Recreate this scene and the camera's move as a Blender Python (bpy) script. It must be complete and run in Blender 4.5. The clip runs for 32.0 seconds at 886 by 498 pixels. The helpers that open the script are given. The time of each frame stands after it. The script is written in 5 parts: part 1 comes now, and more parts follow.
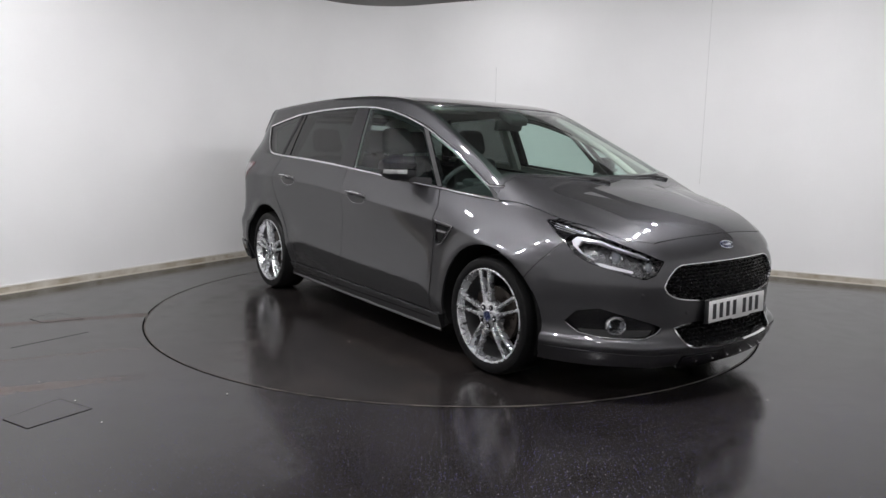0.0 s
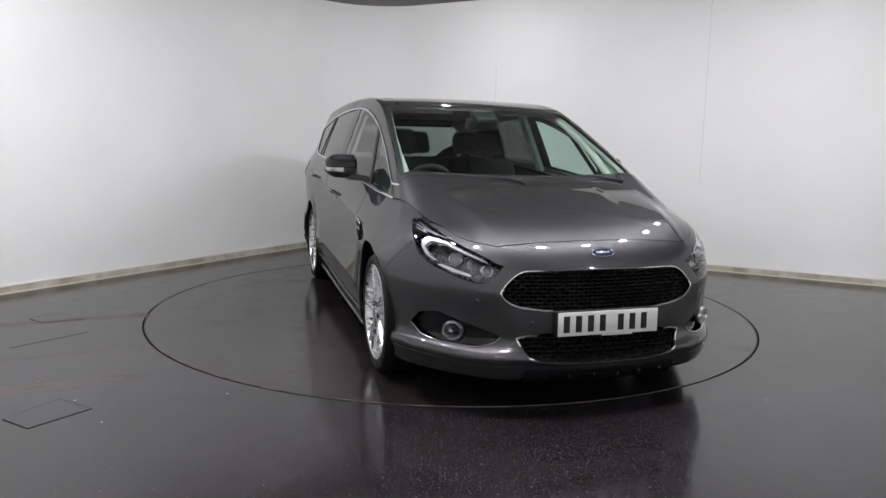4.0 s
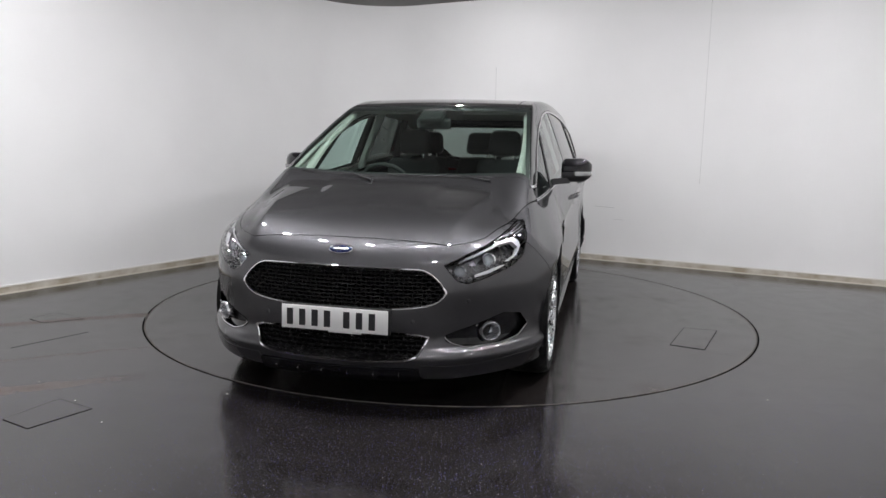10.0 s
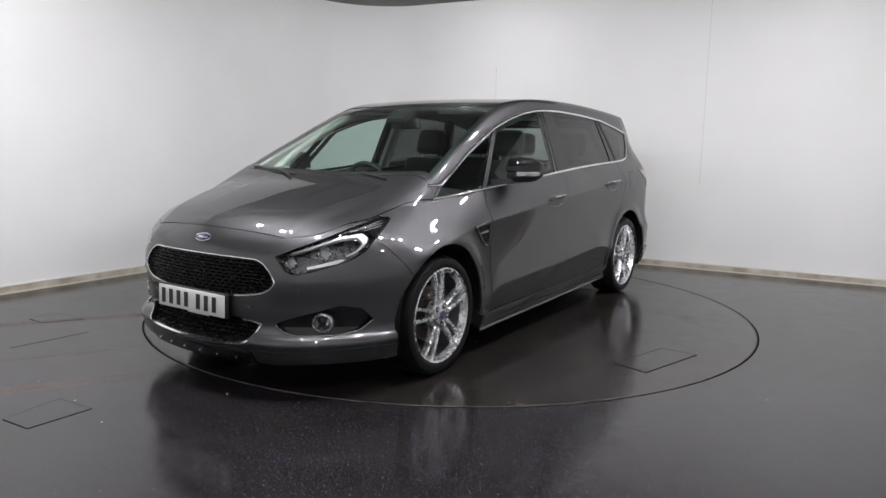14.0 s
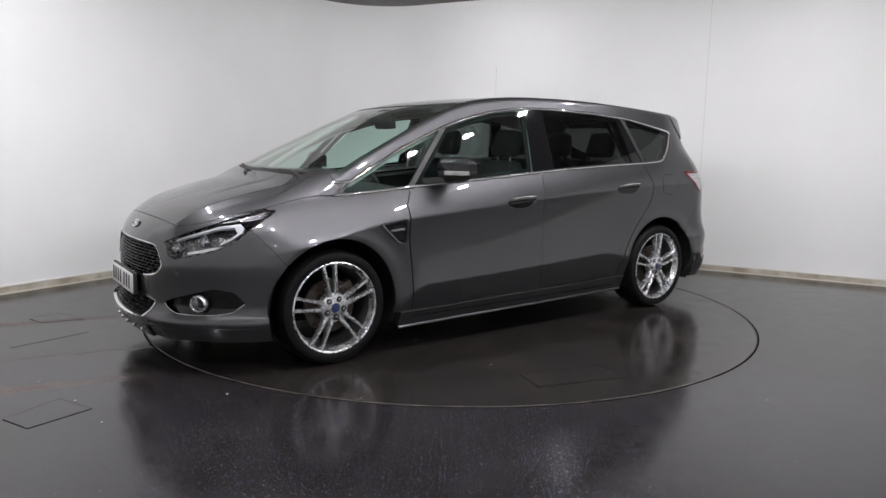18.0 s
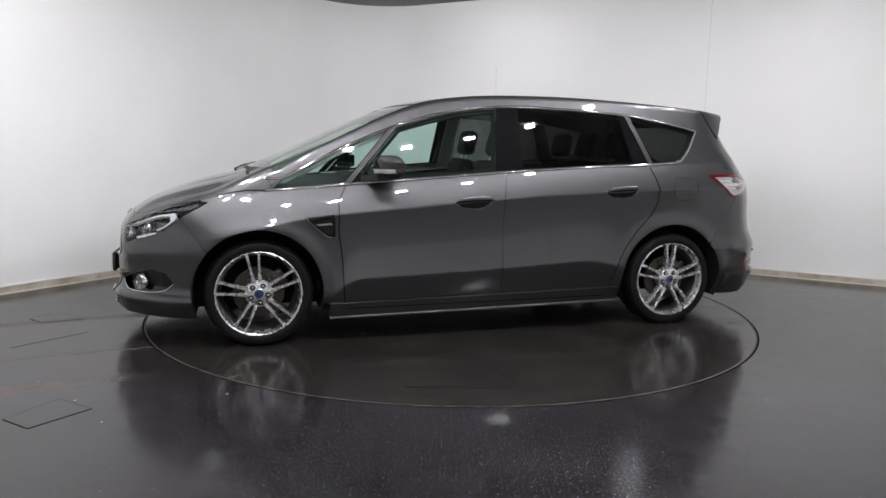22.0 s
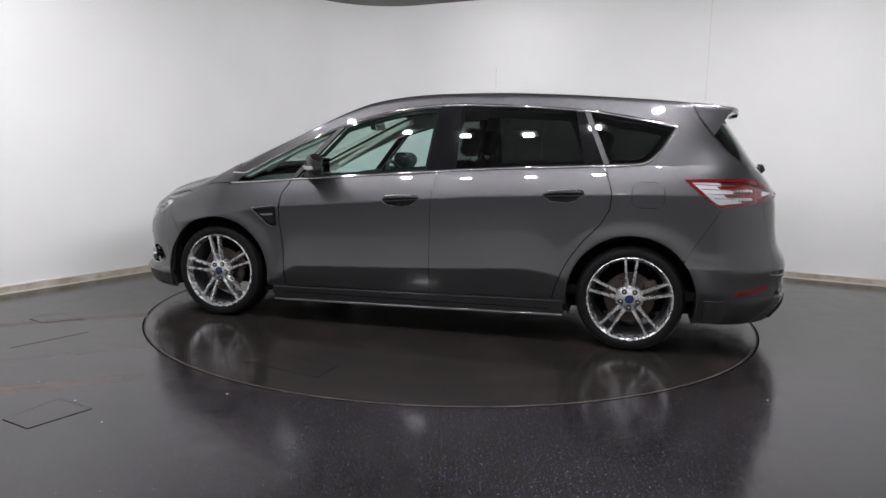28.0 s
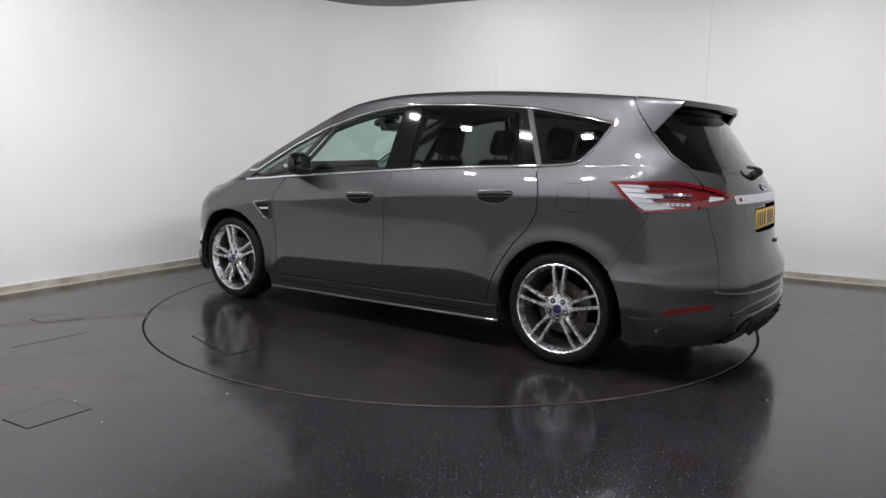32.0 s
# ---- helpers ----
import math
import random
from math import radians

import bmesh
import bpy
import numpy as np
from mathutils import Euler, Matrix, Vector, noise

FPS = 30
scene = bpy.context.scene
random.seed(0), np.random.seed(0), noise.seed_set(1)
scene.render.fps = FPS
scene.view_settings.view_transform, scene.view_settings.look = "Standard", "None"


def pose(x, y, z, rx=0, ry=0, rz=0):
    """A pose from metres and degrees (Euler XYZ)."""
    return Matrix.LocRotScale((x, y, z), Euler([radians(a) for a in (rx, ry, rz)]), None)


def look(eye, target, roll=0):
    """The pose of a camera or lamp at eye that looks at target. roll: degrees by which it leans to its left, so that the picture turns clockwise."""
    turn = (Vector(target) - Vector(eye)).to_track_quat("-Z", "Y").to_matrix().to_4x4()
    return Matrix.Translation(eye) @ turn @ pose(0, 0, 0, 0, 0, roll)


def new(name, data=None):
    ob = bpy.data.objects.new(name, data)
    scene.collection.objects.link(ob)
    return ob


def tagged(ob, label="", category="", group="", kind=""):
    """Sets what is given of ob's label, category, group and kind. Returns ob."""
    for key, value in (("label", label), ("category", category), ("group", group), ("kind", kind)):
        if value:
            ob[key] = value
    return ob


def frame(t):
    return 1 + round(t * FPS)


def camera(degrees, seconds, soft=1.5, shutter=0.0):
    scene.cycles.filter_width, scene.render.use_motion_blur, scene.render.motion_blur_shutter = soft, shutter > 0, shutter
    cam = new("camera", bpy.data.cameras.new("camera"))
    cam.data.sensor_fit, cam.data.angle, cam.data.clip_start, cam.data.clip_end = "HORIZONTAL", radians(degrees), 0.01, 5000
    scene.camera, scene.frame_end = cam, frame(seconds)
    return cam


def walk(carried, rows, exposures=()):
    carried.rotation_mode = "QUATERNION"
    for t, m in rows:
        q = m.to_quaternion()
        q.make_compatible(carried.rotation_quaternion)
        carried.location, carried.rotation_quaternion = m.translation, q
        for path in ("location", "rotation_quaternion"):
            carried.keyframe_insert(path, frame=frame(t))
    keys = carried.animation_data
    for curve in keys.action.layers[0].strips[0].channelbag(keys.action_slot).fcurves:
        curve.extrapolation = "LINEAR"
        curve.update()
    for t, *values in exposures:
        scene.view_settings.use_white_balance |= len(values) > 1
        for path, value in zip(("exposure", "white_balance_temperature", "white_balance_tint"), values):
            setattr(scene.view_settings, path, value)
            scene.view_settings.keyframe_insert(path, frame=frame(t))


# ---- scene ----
# ---------------------------------------------------------------- camera
EYE = (0.0, -5.516, 1.246)
YAW, PITCH, ROLL = -0.651, -8.293, 1.092
cam = camera(64.03, 32.0, soft=1.5)
AIM = (EYE[0] + math.sin(radians(YAW)) * math.cos(radians(PITCH)),
       EYE[1] + math.cos(radians(YAW)) * math.cos(radians(PITCH)),
       EYE[2] + math.sin(radians(PITCH)))
walk(cam, [(0.0, look(EYE, AIM, ROLL)), (32.0, look(EYE, AIM, ROLL))])

# ---------------------------------------------------------------- light
scene.view_settings.exposure = 0.0
world = bpy.data.worlds.new("world")
scene.world = world
world.use_nodes = True
world.node_tree.nodes["Background"].inputs[0].default_value = (0.02, 0.02, 0.022, 1)
world.node_tree.nodes["Background"].inputs[1].default_value = 1.0
PANEL_POWER = 890.0
LAMPS, LAMP_FROM, LAMP_TO, LAMP_R, LAMP_Z = 11, -161.0, -1.0, 2.5, 2.86
# unseen fill lamps, added only to even out the brightness of the walls
LAMP_FILL = ((-2.6, -4.7), (0.0, -4.8), (3.0, -4.3), (0.0, 1.75))


# ---------------------------------------------------------------- materials
def mat(name, color, rough=0.5, metal=0.0, coat=0.0, spec=0.5, emit=0.0, coat_rough=0.03):
    m = bpy.data.materials.new(name)
    m.use_nodes = True
    b = m.node_tree.nodes["Principled BSDF"]
    b.inputs["Base Color"].default_value = (*color, 1)
    b.inputs["Roughness"].default_value = rough
    b.inputs["Metallic"].default_value = metal
    b.inputs["Coat Weight"].default_value = coat
    b.inputs["Coat Roughness"].default_value = coat_rough
    b.inputs["Specular IOR Level"].default_value = spec
    if emit:
        b.inputs["Emission Color"].default_value = (*color, 1)
        b.inputs["Emission Strength"].default_value = emit
    return m


def node(m, kind, **values):
    n = m.node_tree.nodes.new(kind)
    for k, v in values.items():
        n.inputs[k.replace("_", " ")].default_value = v
    return n


def link(m, a, ao, b, bi):
    m.node_tree.links.new(a.outputs[ao], b.inputs[bi])


def ramp(m, stops):
    r = m.node_tree.nodes.new("ShaderNodeValToRGB")
    e = r.color_ramp.elements
    while len(e) < len(stops):
        e.new(0.5)
    for el, (p, c) in zip(e, stops):
        el.position = p
        el.color = (*c, 1) if len(c) == 3 else c
    return r


def noisy(m, scale, low, high, target="Roughness", detail=4.0, a=0.35, b=0.65, space="Object"):
    """Vary one socket of a material by noise."""
    bs = m.node_tree.nodes["Principled BSDF"]
    co = m.node_tree.nodes.new("ShaderNodeTexCoord")
    n = node(m, "ShaderNodeTexNoise", Scale=scale, Detail=detail)
    link(m, co, space, n, "Vector")
    if isinstance(low, tuple):
        r = ramp(m, [(a, low), (b, high)])
        link(m, n, "Fac", r, "Fac")
        link(m, r, "Color", bs, target)
    else:
        r = node(m, "ShaderNodeMapRange", From_Min=a, From_Max=b, To_Min=low, To_Max=high)
        link(m, n, "Fac", r, "Value")
        link(m, r, "Result", bs, target)
    return m


def bumpy(m, scale, strength, dist=0.001, detail=3.0):
    bs = m.node_tree.nodes["Principled BSDF"]
    co = m.node_tree.nodes.new("ShaderNodeTexCoord")
    n = node(m, "ShaderNodeTexNoise", Scale=scale, Detail=detail)
    link(m, co, "Object", n, "Vector")
    bu = node(m, "ShaderNodeBump", Strength=strength, Distance=dist)
    link(m, n, "Fac", bu, "Height")
    link(m, bu, "Normal", bs, "Normal")
    return m


def glass(name, tint, gloss_rough=0.0, base=0.05):
    """Thin pane: tinted see-through with a mirror gloss that grows at grazing angles."""
    m = bpy.data.materials.new(name)
    m.use_nodes = True
    m.node_tree.nodes.remove(m.node_tree.nodes["Principled BSDF"])
    out = m.node_tree.nodes["Material Output"]
    tr = m.node_tree.nodes.new("ShaderNodeBsdfTransparent")
    tr.inputs[0].default_value = (*tint, 1)
    gl = m.node_tree.nodes.new("ShaderNodeBsdfGlossy")
    gl.inputs["Roughness"].default_value = gloss_rough
    gl.inputs["Color"].default_value = (1, 1, 1, 1)
    lw = node(m, "ShaderNodeLayerWeight", Blend=0.5)
    pw = m.node_tree.nodes.new("ShaderNodeMath")
    pw.operation = "POWER"
    pw.inputs[1].default_value = 5.0
    link(m, lw, "Facing", pw, 0)
    fr = m.node_tree.nodes.new("ShaderNodeMath")
    fr.operation = "MULTIPLY_ADD"
    fr.inputs[1].default_value = 1.0 - base
    fr.inputs[2].default_value = base
    link(m, pw, 0, fr, 0)
    mx = m.node_tree.nodes.new("ShaderNodeMixShader")
    link(m, fr, 0, mx, 0)
    m.node_tree.links.new(tr.outputs[0], mx.inputs[1])
    m.node_tree.links.new(gl.outputs[0], mx.inputs[2])
    link(m, mx, 0, out, "Surface")
    return m


def paint_material():
    """Dark grey metallic paint under clear coat, with fine flake."""
    m = mat("grey_metallic_paint", (0.08, 0.08, 0.085), rough=0.4, metal=0.9, coat=1.0, coat_rough=0.012)
    bs = m.node_tree.nodes["Principled BSDF"]
    bs.inputs["Coat IOR"].default_value = 1.55
    bs.inputs["Specular Tint"].default_value = (0.12, 0.12, 0.125, 1)
    co = m.node_tree.nodes.new("ShaderNodeTexCoord")
    vo = node(m, "ShaderNodeTexVoronoi", Scale=1400.0)
    link(m, co, "Object", vo, "Vector")
    mr = node(m, "ShaderNodeMapRange", From_Min=0.0, From_Max=1.0, To_Min=0.37, To_Max=0.50)
    sp = m.node_tree.nodes.new("ShaderNodeSeparateColor")
    link(m, vo, "Color", sp, 0)
    link(m, sp, 0, mr, "Value")
    link(m, mr, "Result", bs, "Roughness")
    r = ramp(m, [(0.0, (0.056, 0.056, 0.059)), (1.0, (0.092, 0.092, 0.097))])
    link(m, sp, 1, r, "Fac")
    link(m, r, "Color", bs, "Base Color")
    return m


PAINT = paint_material()
BLACK = noisy(mat("black_plastic", (0.012, 0.012, 0.013), 0.5), 60, 0.42, 0.62)
GLOSSB = mat("gloss_black", (0.005, 0.005, 0.006), 0.04)
VOID = mat("dark_cavity", (0.006, 0.006, 0.006), 0.8, spec=0.2)
GRILLEB = noisy(mat("grille_black", (0.006, 0.006, 0.0065), 0.2, spec=0.35), 50, 0.16, 0.30)
CHROME = mat("chrome", (0.86, 0.86, 0.88), 0.06, 1.0)
BRIGHT = mat("bright_silver", (0.82, 0.82, 0.83), 0.2, 0.85, coat=0.6)
SATIN = mat("satin_silver", (0.62, 0.62, 0.64), 0.25, 1.0)
ALLOY = noisy(mat("alloy_silver", (0.66, 0.67, 0.685), 0.27, 0.92, coat=0.5), 30, 0.23, 0.32)
RUBBER = bumpy(noisy(mat("tyre_rubber", (0.005, 0.005, 0.0052), 0.5, spec=0.2), 40, 0.40, 0.58), 160, 0.15)
STEEL = noisy(mat("brake_steel", (0.075, 0.063, 0.055), 0.4, 0.8), 50, 0.25, 0.5)
RUST = noisy(mat("rusted_steel", (0.18, 0.10, 0.055), 0.7, 0.4), 70, (0.22, 0.13, 0.07), (0.11, 0.06, 0.035), "Base Color")
FABRIC = bumpy(noisy(mat("dark_fabric", (0.022, 0.022, 0.024), 0.9), 90, (0.016, 0.016, 0.018), (0.032, 0.032, 0.034), "Base Color"), 500, 0.3)
DASH = bumpy(mat("dashboard_plastic", (0.02, 0.021, 0.022), 0.6), 400, 0.2)
LIGHTTRIM = noisy(mat("pale_grey_trim", (0.52, 0.52, 0.49), 0.8), 80, (0.48, 0.48, 0.455), (0.56, 0.56, 0.53), "Base Color")
CLEAR = glass("clear_glass", (0.76, 0.91, 0.87))
SCREEN = glass("windscreen_glass", (0.76, 0.88, 0.82))
PRIVACY = glass("privacy_glass", (0.12, 0.13, 0.127))
REARTINT = glass("rear_tinted_glass", (0.30, 0.33, 0.32))
LENS = glass("lens_clear", (0.93, 0.94, 0.95))
REDLENS = mat("red_lens", (0.13, 0.002, 0.005), 0.15, spec=0.5)
WHITELENS = mat("white_lamp", (0.54, 0.54, 0.56), 0.2, coat=1.0)
INDICATOR = mat("indicator_lens", (0.30, 0.30, 0.30), 0.15, coat=1.0)
BARREL = mat("rim_barrel", (0.16, 0.16, 0.165), 0.4, 0.8)
MIRROR = mat("mirror", (0.9, 0.9, 0.9), 0.01, 1.0)
LAMPGREY = noisy(mat("lamp_housing_grey", (0.13, 0.13, 0.135), 0.22, 0.9), 40, 0.18, 0.35)
BLUE = mat("blue_enamel", (0.010, 0.018, 0.07), 0.2, coat=1.0)
PLATEW = mat("plate_white", (0.78, 0.78, 0.77), 0.4)
PLATEY = mat("plate_yellow", (0.75, 0.44, 0.02), 0.4)
INK = mat("ink_black", (0.012, 0.012, 0.014), 0.5)
LEDW = mat("led_panel", (0.985, 0.97, 1.0), 0.5, emit=PANEL_POWER)
LEDFRAME = mat("panel_frame_black", (0.03, 0.03, 0.03), 0.5)


def wall_material():
    m = mat("white_wall_paint", (0.80, 0.80, 0.79), 0.75)
    noisy(m, 0.9, (0.835, 0.835, 0.83), (0.875, 0.875, 0.87), "Base Color", 5.0)
    return bumpy(m, 55, 0.12, 0.0015)


def maths(m, op, a, b=None, c=None):
    """A math node: each of a, b, c is a number or a (node, socket) pair."""
    n = m.node_tree.nodes.new("ShaderNodeMath")
    n.operation = op
    for k, v in enumerate((a, b, c)):
        if isinstance(v, tuple):
            link(m, v[0], v[1], n, k)
        elif v is not None:
            n.inputs[k].default_value = v
    return (n, 0)


def mixed(m, fac, a, colour):
    mx = m.node_tree.nodes.new("ShaderNodeMixRGB")
    link(m, fac[0], fac[1], mx, 0)
    link(m, a[0], a[1], mx, 1)
    mx.inputs[2].default_value = (*colour, 1)
    return (mx, "Color")


def floor_material(speckled):
    """Dark vinyl with a wet sheen; the studio floor has fine blue and white speckles and brown tyre smears."""
    m = mat("speckled_vinyl" if speckled else "turntable_vinyl", (0.03, 0.028, 0.027), 0.2, spec=0.5)
    bs = m.node_tree.nodes["Principled BSDF"]
    co = m.node_tree.nodes.new("ShaderNodeTexCoord")
    big = node(m, "ShaderNodeTexNoise", Scale=1.3, Detail=6.0, Roughness=0.65)
    link(m, co, "Object", big, "Vector")
    base = ramp(m, [(0.3, (0.0115, 0.0100, 0.0098)), (0.7, (0.021, 0.0184, 0.0180))])
    link(m, big, "Fac", base, "Fac")
    mid = node(m, "ShaderNodeTexNoise", Scale=7.0, Detail=8.0, Roughness=0.7)
    link(m, co, "Object", mid, "Vector")
    fine = node(m, "ShaderNodeTexNoise", Scale=60.0, Detail=4.0, Roughness=0.7)
    link(m, co, "Object", fine, "Vector")
    rr = node(m, "ShaderNodeMapRange", From_Min=0.3, From_Max=0.7, To_Min=0.10, To_Max=0.22)
    link(m, mid, "Fac", rr, "Value")
    rough = (rr, "Result")
    last = (base, "Color")
    sp = m.node_tree.nodes.new("ShaderNodeSeparateXYZ")
    link(m, co, "Object", sp, 0)
    if speckled:
        # the speckles are worn off on the far side
        worn = node(m, "ShaderNodeMapRange", From_Min=-1.75, From_Max=-1.15, To_Min=1.0, To_Max=0.12)
        link(m, *maths(m, "MULTIPLY_ADD", (big, "Fac"), 0.9, (sp, "Y")), worn, "Value")
        for scale, size, colour in ((52.0, 0.062, (0.20, 0.20, 0.80)), (47.0, 0.052, (0.36, 0.37, 0.60)), (21.0, 0.030, (0.80, 0.80, 0.85))):
            vo = node(m, "ShaderNodeTexVoronoi", Scale=scale)
            vo.voronoi_dimensions = "2D"
            link(m, co, "Object", vo, "Vector")
            rp = ramp(m, [(size * 0.6, (1, 1, 1)), (size * 1.25, (0, 0, 0))])
            link(m, vo, "Distance", rp, "Fac")
            sc = m.node_tree.nodes.new("ShaderNodeSeparateColor")
            link(m, vo, "Color", sc, 0)
            f = maths(m, "MULTIPLY", (rp, "Color"), maths(m, "POWER", (sc, 0), 1.6))
            f = maths(m, "MULTIPLY", f, (worn, "Result"))
            last = mixed(m, f, last, colour)
        # brown tyre smears that cross the floor towards the turntable
        for shift, width in ((1.023, 0.085), (-0.436, 0.07), (0.45, 0.02)):
            dot = m.node_tree.nodes.new("ShaderNodeVectorMath")
            dot.operation = "DOT_PRODUCT"
            dot.inputs[1].default_value = (-0.425, 0.905, 0.0)
            link(m, co, "Object", dot, 0)
            d = maths(m, "ADD", (dot, "Value"), shift - 0.11)
            d = maths(m, "ABSOLUTE", maths(m, "MULTIPLY_ADD", (mid, "Fac"), 0.22, d))
            rp = node(m, "ShaderNodeMapRange", From_Min=width * 0.45, From_Max=width, To_Min=0.9, To_Max=0.0)
            link(m, d[0], 0, rp, "Value")
            gate = node(m, "ShaderNodeMapRange", From_Min=-2.1, From_Max=-1.5, To_Min=1.0, To_Max=0.0)
            link(m, sp, "X", gate, "Value")
            rag = node(m, "ShaderNodeMapRange", From_Min=0.35, From_Max=0.55, To_Min=0.45, To_Max=1.0)
            link(m, fine, "Fac", rag, "Value")
            f = maths(m, "MULTIPLY", maths(m, "MULTIPLY", (rp, "Result"), (gate, "Result")), (rag, "Result"))
            last = mixed(m, f, last, (0.075, 0.053, 0.043))
            rough = maths(m, "MULTIPLY_ADD", f, 0.30, rough)
    else:
        # dried brown dust streaks on the turntable
        st = node(m, "ShaderNodeTexNoise", Scale=2.2, Detail=6.0, Roughness=0.7)
        link(m, co, "Object", st, "Vector")
        rp = node(m, "ShaderNodeMapRange", From_Min=0.50, From_Max=0.72, To_Min=0.0, To_Max=0.6)
        link(m, st, "Fac", rp, "Value")
        last = mixed(m, (rp, "Result"), last, (0.046, 0.036, 0.031))
        rough = maths(m, "MULTIPLY_ADD", (rp, "Result"), 0.18, rough)
    link(m, *last, bs, "Base Color")
    link(m, *rough, bs, "Roughness")
    bu = node(m, "ShaderNodeBump", Strength=0.06, Distance=0.002)
    link(m, mid, "Fac", bu, "Height")
    link(m, bu, "Normal", bs, "Normal")
    return m


WALLPAINT = wall_material()
FLOOR = floor_material(True)
DISC = floor_material(False)
SKIRT = noisy(mat("worn_skirting", (0.5, 0.46, 0.38), 0.6), 6, (0.36, 0.31, 0.23), (0.62, 0.59, 0.52), "Base Color", 6.0)


# ---------------------------------------------------------------- mesh helpers
def obj(name, verts, faces, material, parent=None, label="", normals=None, smooth=False):
    me = bpy.data.meshes.new(name)
    me.from_pydata([tuple(map(float, v)) for v in verts], [], [tuple(map(int, f)) for f in faces])
    me.materials.append(material)
    if smooth or normals is not None:
        me.polygons.foreach_set("use_smooth", [True] * len(me.polygons))
    me.update()
    if normals is not None:
        me.normals_split_custom_set_from_vertices([tuple(map(float, n)) for n in normals])
    ob = new(name, me)
    ob.parent = parent
    if label:
        tagged(ob, label)
    return ob


def part(name, bm, material, parent=None, label="", smooth=True, sharp=35):
    me = bpy.data.meshes.new(name)
    bmesh.ops.recalc_face_normals(bm, faces=bm.faces)
    if smooth:
        for f in bm.faces:
            f.smooth = True
        for e in bm.edges:
            e.smooth = not (len(e.link_faces) == 2 and e.calc_face_angle(0) > radians(sharp))
    bm.to_mesh(me)
    bm.free()
    me.materials.append(material)
    ob = new(name, me)
    ob.parent = parent
    if label:
        tagged(ob, label)
    return ob


def box(cx, cy, cz, sx, sy, sz, bevel=0.0, seg=2, m=None):
    bm = bmesh.new()
    bmesh.ops.create_cube(bm, size=1.0, matrix=Matrix.Diagonal((sx, sy, sz, 1)))
    if bevel:
        bmesh.ops.bevel(bm, geom=bm.edges[:], offset=bevel, segments=seg, profile=0.5, affect="EDGES")
    bmesh.ops.transform(bm, matrix=Matrix.Translation((cx, cy, cz)) @ (m or Matrix()), verts=bm.verts)
    return bm


def add(bm, other):
    """Join other into bm."""
    me = bpy.data.meshes.new("tmp")
    other.to_mesh(me)
    other.free()
    bm.from_mesh(me)
    bpy.data.meshes.remove(me)
    return bm


def prism(outline, depth, bevel=0.0, seg=2):
    """Outline in xy, from z=0 to depth."""
    bm = bmesh.new()
    lo = [bm.verts.new((x, y, 0)) for x, y in outline]
    hi = [bm.verts.new((x, y, depth)) for x, y in outline]
    n = len(lo)
    bm.faces.new(lo[::-1])
    top = bm.faces.new(hi)
    for i in range(n):
        bm.faces.new((lo[i], lo[(i + 1) % n], hi[(i + 1) % n], hi[i]))
    if bevel:
        bmesh.ops.bevel(bm, geom=list(top.edges), offset=bevel, segments=seg, profile=0.5, affect="EDGES")
    return bm


def lathe(profile, n=64, axis="y"):
    """Turn (radius, along) pairs round the axis y; open ended."""
    bm = bmesh.new()
    rings = []
    for r, h in profile:
        rings.append([bm.verts.new((r * math.cos(2 * math.pi * i / n), h, r * math.sin(2 * math.pi * i / n))) for i in range(n)])
    for a, b in zip(rings, rings[1:]):
        for i in range(n):
            bm.faces.new((a[i], a[(i + 1) % n], b[(i + 1) % n], b[i]))
    return bm


def tube(points, radius, n=8, closed=False):
    """A round bar along points."""
    bm = bmesh.new()
    pts = [Vector(p) for p in points]
    rings = []
    for i, p in enumerate(pts):
        a = pts[i - 1] if (i or closed) else pts[i]
        b = pts[(i + 1) % len(pts)] if (i < len(pts) - 1 or closed) else pts[i]
        d = (b - a).normalized()
        u = d.cross(Vector((0.13, 0.31, 0.94))).normalized()
        w = d.cross(u)
        r = radius[i] if isinstance(radius, (list, tuple)) else radius
        rings.append([bm.verts.new(p + (u * math.cos(2 * math.pi * k / n) + w * math.sin(2 * math.pi * k / n)) * r) for k in range(n)])
    m = len(rings)
    for i in range(m if closed else m - 1):
        a, b = rings[i], rings[(i + 1) % m]
        for k in range(n):
            bm.faces.new((a[k], a[(k + 1) % n], b[(k + 1) % n], b[k]))
    if not closed:
        bm.faces.new(rings[0])
        bm.faces.new(rings[-1][::-1])
    return bm
# ---------------------------------------------------------------- the car's skin as one smooth field
# Car space: x to the front, y to its left, z up; the axles are at x = +-1.4245.
AXLE, HUB_Z, ARCH, TYRE = 1.4245, 0.322, 0.388, 0.330
ARCH_Z = 0.328


